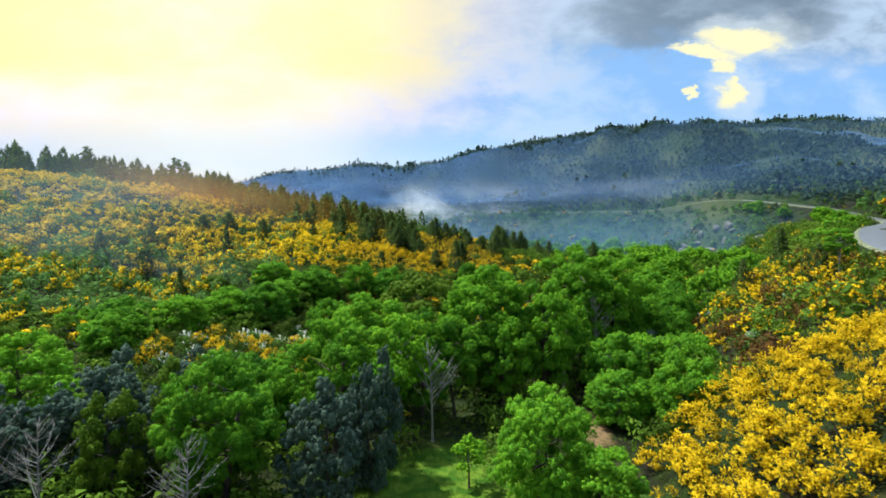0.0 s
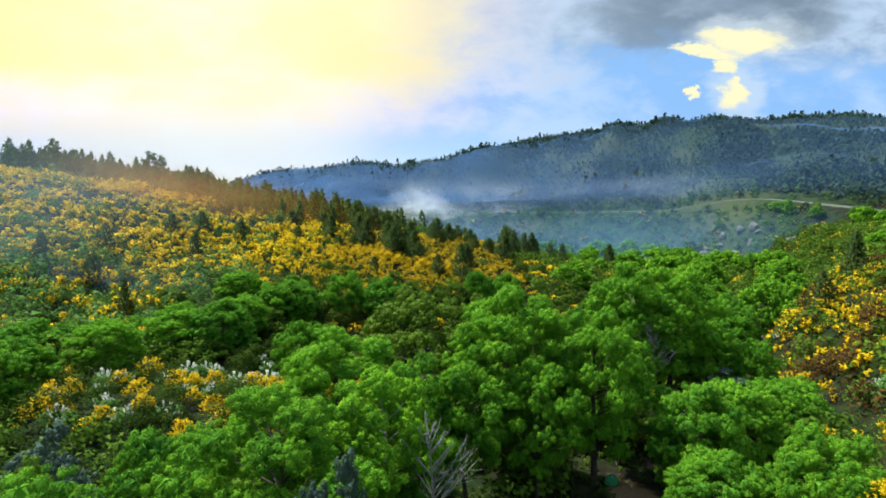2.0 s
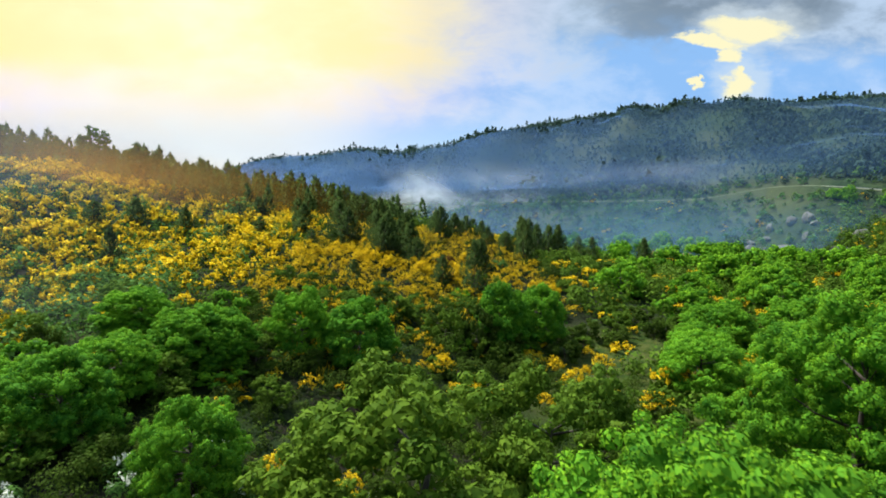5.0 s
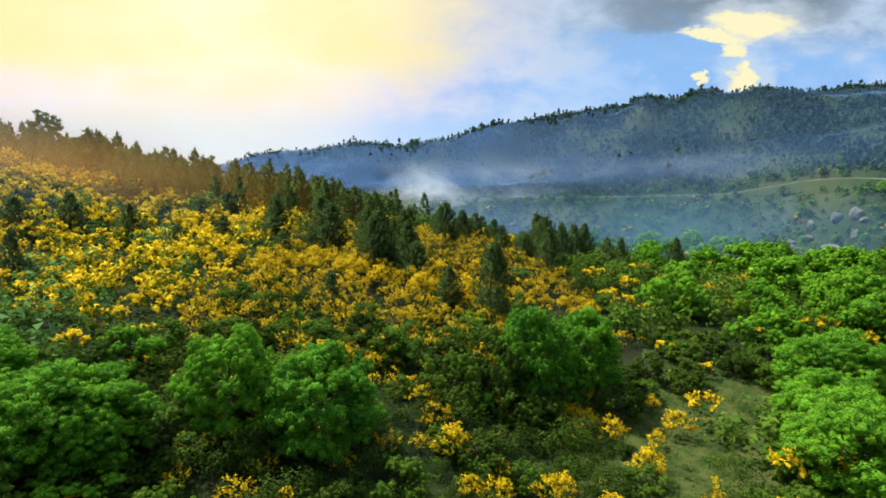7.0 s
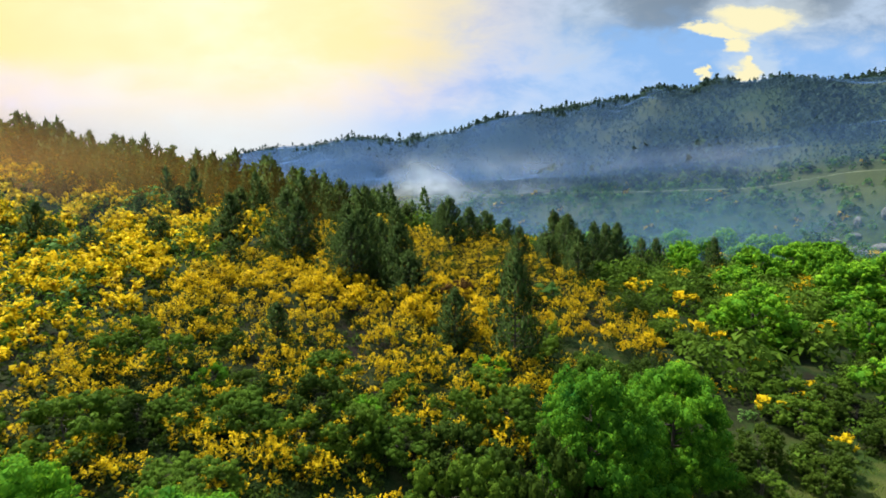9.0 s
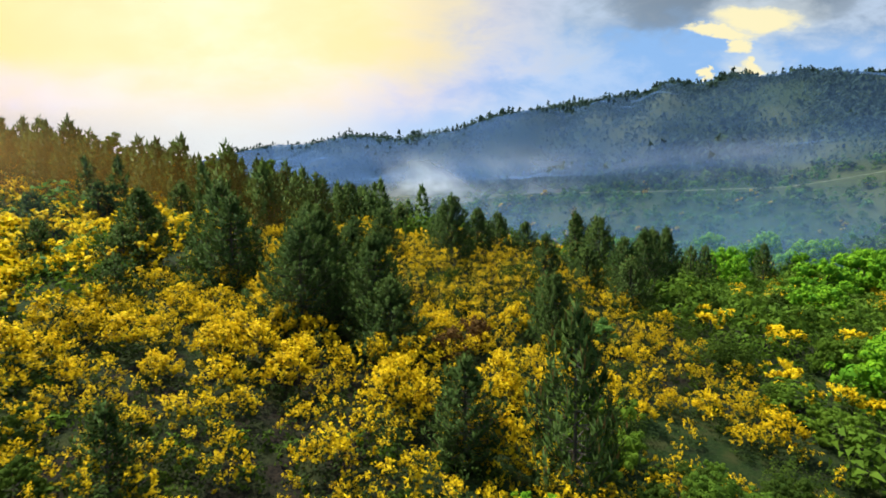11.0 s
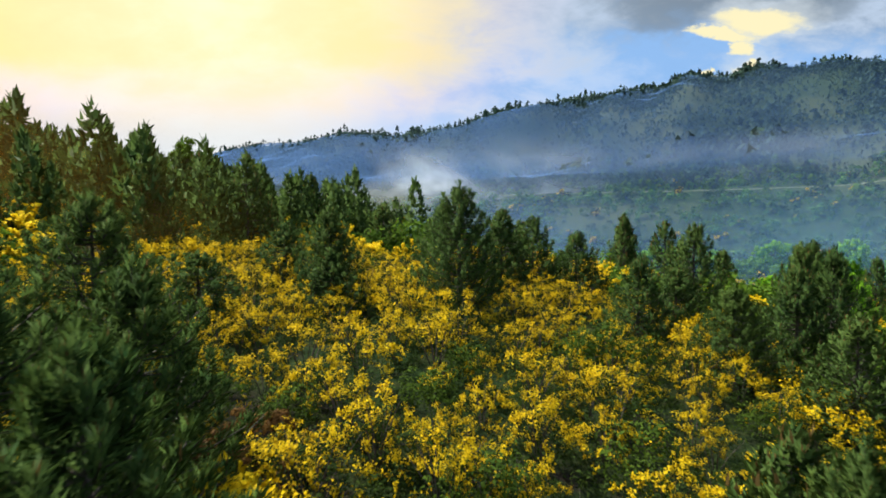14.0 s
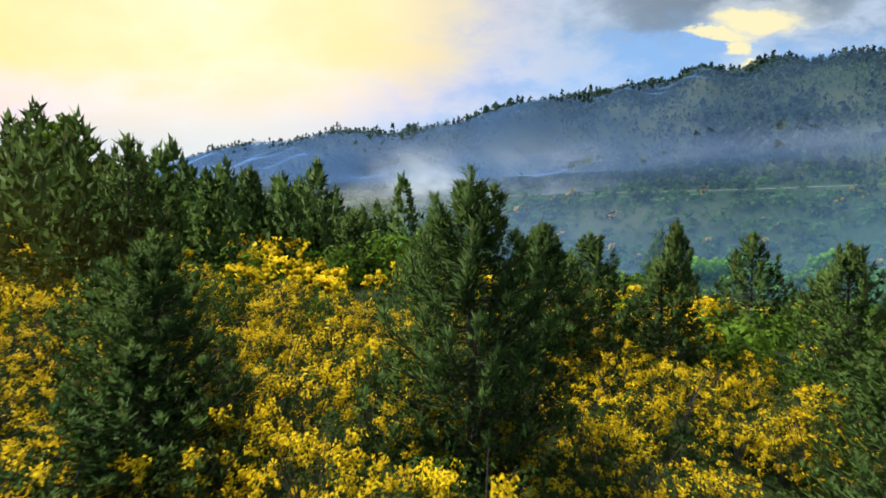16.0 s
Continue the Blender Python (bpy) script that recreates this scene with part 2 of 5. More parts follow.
    b = g.add("ShaderNodeBump", None, Strength=0.6, Distance=0.15, Height=g.math("ADD", n2, n3))
    g.l.new(b.outputs[0], p.inputs["Normal"])
    finish(g, p.outputs[0])
    return mat


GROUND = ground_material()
ASPHALT = rough_material("asphalt", (0.09, 0.09, 0.09), (0.14, 0.14, 0.138), 1.5, 0.28, 0.1)


# ---- the lie of the land ----
def knots(v, xs, ys):
    return np.interp(v, xs, ys)


def step(t):
    t = np.clip(t, 0, 1)
    return t * t * (3 - 2 * t)


def waves(x, y, size, seed):
    """Smooth unevenness between -1 and 1."""
    s = np.random.RandomState(seed)
    out = 0
    for _ in range(7):
        a, p, k = s.uniform(0, 6.283), s.uniform(0, 6.283), s.uniform(0.7, 1.6) / size
        out = out + np.sin(6.283 * k * (x * math.cos(a) + y * math.sin(a)) + p)
    return out / 4.0


def valley(y):
    return knots(y, (-100, 60, 120, 160, 220, 260, 400), (-4.2, -4.2, -3.6, -3.2, -2.0, 1.0, 10.0))


def bank_foot(y):
    return knots(y, (-100, 20, 33, 45, 52, 75, 92, 110, 150, 200, 260), (10, 10, 12, 16, 22, 33, 40, 52, 86, 105, 118))


def spur_crest(x):
    return knots(x, (-400, -200, -127, -84, -58, -25, 0, 10, 20, 30, 45, 60), (30, 31, 28.0, 23.0, 17.5, 11.2, 8.4, 6.6, 4.4, 2.4, -1, -4))


def spur_foot(x):
    return knots(x, (-60, -25, -15, -5, 6, 14, 30), (52, 76, 84, 93, 112, 116, 118))


def height(x, y):
    x, y = np.asarray(x, float), np.asarray(y, float)
    low = valley(y)
    # the spur on the left, with its long slope towards the meadow
    y0 = spur_foot(x)
    t = np.clip((y - y0) / (176 - y0), 0, 1)
    w = step((x + 52) / 30)
    rise = (1 - w) * t ** 1.45 + w * (1 - (1 - t) ** 1.6)
    back = 1 - step((y - 198) / knots(x, (-120, -60, 0), (160, 90, 60)))
    z = low + np.maximum(spur_crest(x) - low, 0) * rise * back
    z = z + 3.2 * np.exp(-((x + 29) / 13) ** 2 - ((y - 70) / 11) ** 2)
    # the bank on the right, up to the road
    d = np.maximum(x - bank_foot(y), 0)
    z = z + knots(y, (0, 60, 90, 130, 200, 260), (12.5, 13.5, 15.5, 19, 19, 19)) * (1 - np.exp(-d / 15.0)) * (1 - step((y - 230) / 80))
    # the long hill across the valley
    foot = knots(x, (-400, -20, 30, 75, 112, 130, 160, 220, 400), (440, 385, 348, 328, 303, 255, 200, 165, 150))
    top_y = knots(x, (-400, -180, -75, -27, 34, 180, 240, 300, 370), (680, 600, 540, 506, 520, 570, 530, 500, 480))
    top_z = knots(x, (-700, -400, -228, -185, -140, -100, -75, -43, -27, 0, 22, 45, 72, 92, 140, 178, 205, 235, 260, 290, 320, 400), (22, 35, 47, 56, 62.5, 65.5, 67, 62, 64.5, 65, 71, 77, 86, 90, 95.5, 102.5, 102, 98, 94, 96.5, 93.5, 93))
    toe = np.where(y < foot, step((y - (foot - 100)) / 100), 1.0)
    s = np.clip((y - foot) / (top_y - foot), 0, 1)
    fold = (waves(x, y * 0.6, 120, 5) * 9 + waves(x - 0.5 * y, y * 0.25, 46, 6) * 4) * np.sin(3.1416 * s)
    hill = 19.5 * toe + (top_z - 19.5) * (0.35 * s + 0.65 * step(s)) + fold - np.maximum(y - top_y, 0) * 0.06
    z = np.maximum(z, np.where(y > foot - 100, hill * toe + z * (1 - toe), z))
    return z + 0.35 * waves(x, y, 17, 3) + 0.12 * waves(x, y, 5, 4)


def at(x, y):
    return float(height(x, y))


def mesh_object(name, verts, faces, mats, parent=None, index=None, smooth=False, normals=None):
    """One mesh from arrays; faces all have the same number of corners; normals: one for each vertex, where leaves shade as a soft mass."""
    me = bpy.data.meshes.new(name)
    verts, faces = np.asarray(verts, np.float32), np.asarray(faces, np.int32)
    k = faces.shape[1]
    me.vertices.add(len(verts)), me.loops.add(faces.size), me.polygons.add(len(faces))
    me.vertices.foreach_set("co", verts.ravel())
    me.loops.foreach_set("vertex_index", faces.ravel())
    me.polygons.foreach_set("loop_start", np.arange(0, faces.size, k, dtype=np.int32))
    if index is not None:
        me.polygons.foreach_set("material_index", np.asarray(index, np.int32))
    if smooth or normals is not None:
        me.polygons.foreach_set("use_smooth", np.ones(len(faces), bool))
    for m in mats:
        me.materials.append(m)
    me.update(calc_edges=True)
    me.validate()
    if normals is not None:
        layer = me.attributes.new("custom_normal", "FLOAT_VECTOR", "POINT")
        layer.data.foreach_set("vector", np.ascontiguousarray(normals, np.float32).ravel())
    ob = new(name, me)
    if parent is not None:
        ob.parent = parent
    return ob


def grid_sheet(xs, ys):
    gx, gy = np.meshgrid(xs, ys)
    v = np.stack((gx, gy, height(gx, gy)), -1).reshape(-1, 3)
    n, m = len(xs), len(ys)
    i = (np.arange(m - 1)[:, None] * n + np.arange(n - 1)[None]).ravel()
    return v, np.stack((i, i + 1, i + n + 1, i + n), 1)


xs = np.concatenate(([-4000, -2000, -1000, -700], np.arange(-500, -100, 10), np.arange(-100, 130, 2.2), np.arange(130, 500, 8), [600, 900, 2000, 4000]))
ys = np.concatenate(([-2000, -600, -200, -100], np.arange(-60, 240, 2.2), np.arange(240, 720, 6), [800, 1000, 1500, 2500, 4500]))
v, f = grid_sheet(xs, ys)
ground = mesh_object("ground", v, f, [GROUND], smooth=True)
tagged(ground, "rough valley ground of earth, grass and heath", "ground", kind="structure")


# ---- road along the foot of the hill ----
def smooth_line(pts, n):
    """A Catmull-Rom line through the points."""
    p = np.array(pts, float)
    p = np.vstack((2 * p[0] - p[1], p, 2 * p[-1] - p[-2]))
    out = []
    for i in range(1, len(p) - 2):
        for t in np.linspace(0, 1, n, endpoint=False):
            a, b, c, d = p[i - 1:i + 3]
            out.append(0.5 * (2 * b + (c - a) * t + (2 * a - 5 * b + 4 * c - d) * t * t + (3 * b - a - 3 * c + d) * t ** 3))
    return np.array(out + [p[-2]])


ROAD = smooth_line([(90, -70), (70, 20), (66, 60), (74, 95), (98, 131), (131, 168), (145, 212), (136, 262), (112, 300), (76, 322), (30, 342), (-20, 378), (-90, 405)], 14)


def strip(line, offsets, lifts):
    """Ribbon along a line in the plan: offsets to its left, lifts above the smoothed ground, None where it runs into the ground."""
    d = np.gradient(line, axis=0)
    d /= np.linalg.norm(d, axis=1)[:, None]
    nrm = np.stack((-d[:, 1], d[:, 0]), 1)
    zc = height(line[:, 0], line[:, 1]) + 0.45
    # the bed is level with the uphill side
    uphill = np.max([height(*(line + nrm * o).T) for o in (-3.4, 3.4)], axis=0) + 0.15
    zc = np.maximum(zc, uphill)
    zc = np.convolve(np.pad(zc, 4, mode="edge"), np.ones(9) / 9, "valid")
    cols = []
    for o, l in zip(offsets, lifts):
        at_side = line + nrm * o
        cols.append(np.column_stack((at_side, height(at_side[:, 0], at_side[:, 1]) - 0.5 if l is None else zc + l)))
    v = np.stack(cols, 1).reshape(-1, 3)
    k = len(offsets)
    i = (np.arange(len(line) - 1)[:, None] * k + np.arange(k - 1)[None]).ravel()
    return v, np.stack((i, i + 1, i + k + 1, i + k), 1)


VERGE = rough_material("dry_verge", (0.06, 0.08, 0.03), (0.16, 0.17, 0.09), 0.8)
v, f = strip(ROAD, (-9.0, -3.4, -2.6, 2.6, 3.4, 9.0), (None, -0.25, 0, 0, -0.25, None))
road = mesh_object("road", v, f, [ASPHALT, GROUND, VERGE], index=np.tile((1, 2, 0, 2, 1), len(f) // 5))
tagged(road, "pale grey asphalt country road winding along the hill", "road", kind="structure")


# ---- plants: building blocks ----
def unit(v):
    return v / np.maximum(np.linalg.norm(v, axis=-1, keepdims=True), 1e-9)


def cards(centre, normal, size, rs, tilt=0.6, slim=0.6, shade=None):
    """Small leaves at the centres, facing roughly along the normals; shade: the way in which the mass of leaves faces there."""
    n = len(centre)
    nn = unit(normal + rs.normal(0, tilt, (n, 3)))
    a = unit(np.cross(nn, rs.normal(0, 1, (n, 3))))
    b = np.cross(nn, a)
    s = (size * rs.uniform(0.65, 1.35, n))[:, None]
    bend = nn * s * 0.18
    v = np.stack((centre - a * s, centre + a * s * 0.5 - b * s * slim + bend, centre + a * s * 0.7 + b * s * slim), 1).reshape(-1, 3)
    face = nn if shade is None else unit(unit(shade) + 0.22 * nn)
    return v, np.arange(n * 3).reshape(-1, 3), np.repeat(face, 3, 0)


def blades(root, way, length, width, rs, shade=None):
    """Narrow upright leaves or shoots from the roots along the ways."""
    n = len(root)
    side = unit(np.cross(way, rs.normal(0, 1, (n, 3))))
    if shade is not None:
        side = side * np.where(np.sum(np.cross(side, way) * shade, axis=1, keepdims=True) > 0, 1.0, -1.0)
    face = unit(np.cross(side, way)) if shade is None else unit(shade)
    side = side * (width * rs.uniform(0.7, 1.3, n))[:, None]
    tip = root + way * (length * rs.uniform(0.7, 1.3, n))[:, None]
    low = root + (tip - root) * 0.15
    v = np.stack((low - side, low + side, tip), 1).reshape(-1, 3)
    return v, np.arange(n * 3).reshape(-1, 3), np.repeat(face, 3, 0)


def tube(pts, radii, sides=6):
    """A tapering round limb through the points."""
    pts, radii = np.array(pts, float), np.array(radii, float)
    d = unit(np.gradient(pts, axis=0))
    ref = np.where(np.abs(d[:, 2:3]) > 0.9, [[1.0, 0, 0]], [[0, 0, 1.0]])
    a = unit(np.cross(d, ref))
    b = np.cross(d, a)
    ang = np.linspace(0, 2 * np.pi, sides, endpoint=False)
    v = pts[:, None] + radii[:, None, None] * (a[:, None] * np.cos(ang)[None, :, None] + b[:, None] * np.sin(ang)[None, :, None])
    f = []
    for i in range(len(pts) - 1):
        for k in range(sides):
            j = (k + 1) % sides
            f.append((i * sides + k, i * sides + j, (i + 1) * sides + j, (i + 1) * sides + k))
    return v.reshape(-1, 3), np.array(f)


def join(parts):
    """Meshes joined into one: vertices, faces and, where all have them, normals."""
    vs, fs, base = [], [], 0
    for v, f, *_ in parts:
        vs.append(v), fs.append(f + base)
        base += len(v)
    out = np.vstack(vs), np.vstack(fs)
    return (*out, np.vstack([q[2] for q in parts])) if all(len(q) == 3 for q in parts) else out


def leaf_object(name, cloud, mats, parent, index=None):
    return mesh_object(name, cloud[0], cloud[1], mats, parent, index, normals=cloud[2])


def on_ball(n, rs, low=-0.3):
    v = unit(rs.normal(0, 1, (n * 4 + 40, 3)))
    return v[v[:, 2] > low][:n]


def empty(name):
    ob = new(name)
    ob.empty_display_size = 0.5
    return ob


def even_ball(n, rs):
    """Directions spread evenly over all but the underside of a ball."""
    k = np.arange(n) + 0.5
    z = 1 - 1.72 * k / n
    a = 2.39996 * k + rs.uniform(0, 6.283)
    s = np.sqrt(np.maximum(1 - z * z, 0))
    return unit(np.column_stack((s * np.cos(a), s * np.sin(a), z)) + rs.normal(0, 0.05, (n, 3)))


def leafy_tree(name, seed, leaf, bark, high=11.0, wide=4.2, clear=0.22, clumps=46, per=220, size=0.24, clump_r=1.15, stems=1, apart=1.28, uneven=1.0):
    """Broad-leaved tree: forked trunk, limbs to each clump, and a crown of clumps of small leaves."""
    rs = np.random.RandomState(seed)
    top = empty(name)
    zc, hz = high * (1 + clear) / 2, high * (1 - clear) / 2
    c = []
    while len(c) < clumps:
        d = on_ball(1, rs, -0.75)[0]
        r = rs.uniform(0.60, 1.0) ** 0.5
        wob = 1 + uneven * (0.22 * math.sin(3 * math.atan2(d[1], d[0]) + seed) + 0.12 * rs.normal())
        p = np.array((d[0] * wide * r * wob, d[1] * wide * r * wob, zc + d[2] * hz * r * (1 + 0.08 * rs.normal())))
        taper = 1.0 if p[2] > zc or clear < 0.1 else 0.72 + 0.28 * (p[2] - zc + hz) / hz
        p[:2] *= taper
        if all(np.linalg.norm(p - q) > clump_r * apart for q in c) or rs.rand() < 0.03:
            c.append(p)
    c = np.array(c)
    c[:, 2] += high - (c[:, 2].max() + clump_r * 0.7)
    limbs = []
    for s in range(stems):
        foot = np.array((rs.normal(0, 0.25 * (stems > 1)), rs.normal(0, 0.25 * (stems > 1)), -0.4))
        lean = rs.normal(0, 0.06 * high, 2)
        fork = np.array((lean[0] * 0.5, lean[1] * 0.5, high * 0.35))
        head = np.array((lean[0], lean[1], high * 0.78))
        r0 = high * 0.020 / math.sqrt(stems)
        limbs.append(tube([foot, foot * 0.5 + (fork - foot) * 0.3, fork, (fork + head) / 2 + rs.normal(0, 0.15, 3), head], [r0 * 1.4, r0 * 1.1, r0 * 0.85, r0 * 0.5, r0 * 0.15], 7))
        for q in c[s::stems][:24]:
            a = fork + (head - fork) * np.clip((q[2] - fork[2]) / (head[2] - fork[2] + 1e-6) - 0.35, 0, 0.9)
            mid = (a + q) / 2 + np.array((0, 0, -0.25)) + rs.normal(0, 0.15, 3)
            limbs.append(tube([a, mid, q], [r0 * 0.36, r0 * 0.18, r0 * 0.04], 4))
    v, f = join(limbs)
    mesh_object("trunk", v, f, [bark], top, smooth=True)
    # each clump is a dome of small leafy lobes over a dense heart
    pos, nor, face, deep, deep_n, deep_f, wide_leaf = [], [], [], [], [], [], []
    rad = clump_r * rs.uniform(0.75, 1.25, len(c))
    lobes, core = (20, 18) if per > 300 else (10, 9)
    for q, r in zip(c, rad):
        for d in even_ball(lobes, rs):
            if d[2] < -0.35:
                continue
            spot = q + d * r * 0.80 * rs.uniform(0.78, 1.22) * np.array((1, 1, 0.9))
            if np.sum(np.linalg.norm(spot - c, axis=1) < rad * 0.62):
                continue
            lr = clump_r * rs.uniform(0.20, 0.36)
            mass = d * 0.36 + (0, 0, 0.24 if uneven < 1 else 0.10)
            e = even_ball(per // lobes, rs)
            e = e[e @ (d + (0, 0, 0.8)) > -0.35]
            pos.append(spot + e * lr * rs.uniform(0.82, 1.12, (len(e), 1)))
            nor.append(e + (0, 0, 0.2))
            face.append(e + mass)
            e = even_ball(core, rs)
            deep.append(spot + e * lr * 0.72)
            deep_n.append(e)
            deep_f.append(e + mass)
            wide_leaf.append(np.full(core, lr * (0.36 if core > 12 else 0.55)))
        d = even_ball(40, rs)
        deep.append(q + d * 0.50 * r * (1, 1, 0.9))
        deep_n.append(d)
        deep_f.append(d)
        wide_leaf.append(np.full(40, clump_r * 0.24))
    outer = cards(np.vstack(pos), np.vstack(nor), size, rs, 0.24, 0.75, np.vstack(face))
    inner = cards(np.vstack(deep), np.vstack(deep_n), np.concatenate(wide_leaf), rs, 0.12, 0.85, np.vstack(deep_f))
    leaf_object("crown", join([outer, inner]), [leaf, SHADED_HEARTS.get(leaf.name, leaf)], top, np.repeat((0, 1), (len(outer[1]), len(inner[1]))))
    return top


def bare_tree(name, seed, high=8.0):
    """Leafless pale tree with a fan of thin branches."""
    rs = np.random.RandomState(seed)
    top = empty(name)
    lean = rs.normal(0, 0.4, 2)
    line = [np.array((lean[0] * t * t, lean[1] * t * t, high * t - 0.3)) for t in np.linspace(0, 1, 7)]
    mesh_object("trunk", *tube(line, np.linspace(0.11, 0.012, 7), 6), [PALE], top, smooth=True)
    twigs = []
    for _ in range(30):
        t = rs.uniform(0.3, 0.97)
        i = min(int(t * 6), 5)
        a = line[i] + (line[i + 1] - line[i]) * (t * 6 - i)
        az = rs.uniform(0, 6.283)
        ln = high * (1.05 - t) * rs.uniform(0.28, 0.5) + 0.4
        d = np.array((math.cos(az), math.sin(az), rs.uniform(0.5, 1.1)))
        b = a + d * ln * 0.5 + rs.normal(0, 0.1, 3)
        e = b + (d + np.array((0, 0, 0.4))) * ln * 0.4
        twigs.append(tube([a, b, e], [0.04, 0.025, 0.006], 4))
        for _ in range(4):
            w = unit(d + rs.normal(0, 0.6, 3))
            p = a + (e - a) * rs.uniform(0.35, 0.9)
            twigs.append(tube([p, p + w * ln * 0.2, p + w * ln * 0.36 + (0, 0, 0.1)], [0.018, 0.012, 0.004], 3))
    tagged(mesh_object("branch_fan", *join(twigs), [PALE], top), kind="stuff")
    return top


def pine_arrays(seed, high, wide, whorls, per_whorl, needles_n, blade, width):
    """Limbs, needles and upright shoots of a young pine: tiers of branches that sweep up into candles."""
    rs = np.random.RandomState(seed)
    limbs = [tube([(0, 0, -0.4), (0.03, 0.02, high * 0.4), (0, 0, high * 0.97)], [high * 0.016, high * 0.011, 0.015], 6)]
    roots, ways, faces, candles = [], [], [], []

    def bottle_brush(line, n, spread, out, lift):
        """Needles round a branch, more of them towards its end."""
        u = rs.uniform(0.0, 1.0, n) ** 0.75 * (len(line) - 1)
        i = np.minimum(u.astype(int), len(line) - 2)
        line = np.asarray(line)
        along = line[i + 1] - line[i]
        p = line[i] + along * (u - i)[:, None]
        spin = rs.normal(0, 1, (n, 3))
        roots.append(p + spin * spread)
        ways.append(unit(unit(along) * 0.75 + spin * 0.42 + (0, 0, lift)))
        faces.append(unit(out * 0.75 + spin * 0.40 + (0, 0, 0.55)))

    for w in range(whorls):
        t = (w + rs.uniform(-0.3, 0.3)) / whorls
        z = high * (0.05 + 0.86 * max(t, 0))
        reach = wide * (1 - max(t, 0)) ** 0.72 * min(1.0, 0.72 + 1.6 * t) * rs.uniform(0.78, 1.14) + 0.10
        count = max(4, round(per_whorl * (1 - 0.45 * t)))
        for k in range(count):
            az = 6.283 * (k + rs.uniform(-0.32, 0.32)) / count + w * 1.1
            ln = reach * rs.uniform(0.62, 1.18)
            d = np.array((math.cos(az), math.sin(az), 0.0))
            a = np.array((0, 0, z))
            b = a + d * ln * 0.60 + (0, 0, ln * rs.uniform(-0.02, 0.16))
            e = a + d * ln + (0, 0, ln * rs.uniform(0.30, 0.55) + 0.12)
            tip = e + d * 0.05 + (0, 0, rs.uniform(0.20, 0.42) * (0.6 + 0.06 * high))
            limbs.append(tube([a, b, e, tip], [0.035, 0.024, 0.014, 0.005], 3))
            bottle_brush([a + (b - a) * 0.45, b, e], round(needles_n * 0.62), 0.05 * reach + 0.02, d, 0.25)
            bottle_brush([e, tip], round(needles_n * 0.38), 0.022, d, 0.5)
            candles.append(tip)
    for k in range(5):
        az = 1.257 * k + rs.uniform(0, 1)
        d = np.array((math.cos(az), math.sin(az), 0.0))
        a = np.array((0, 0, high * rs.uniform(0.86, 0.92)))
        tip = a + d * 0.22 + (0, 0, high * rs.uniform(0.03, 0.07))
        bottle_brush([a, tip], round(needles_n * 0.5), 0.02, d, 0.6)
        candles.append(tip)
    bottle_brush([(0, 0, high * 0.84), (0, 0, high)], needles_n, 0.03, np.zeros(3), 0.6)
    needles = blades(np.vstack(roots), np.vstack(ways), blade, width, rs, np.vstack(faces))
    sr = np.array(candles)
    shoots = blades(np.repeat(sr, 2, 0) - (0, 0, 0.1), unit(rs.normal(0, 0.12, (len(sr) * 2, 3)) + (0, 0, 1)), blade * 1.2, width * 1.1, rs)
    return join(limbs), needles, shoots


def pine_tree(name, seed, high=7.5, wide=2.1, whorls=17, per_whorl=7, needles_n=60, blade=0.36, width=0.044):
    top = empty(name)
    limbs, needles, shoots = pine_arrays(seed, high, wide, whorls, per_whorl, needles_n, blade, width)
    mesh_object("trunk", *limbs, [BARK], top)
    tagged(leaf_object("foliage", needles, [PINE], top), kind="stuff")
    tagged(leaf_object("shoot", shoots, [CANDLE], top), "brownish upright shoots", kind="stuff")
    return top


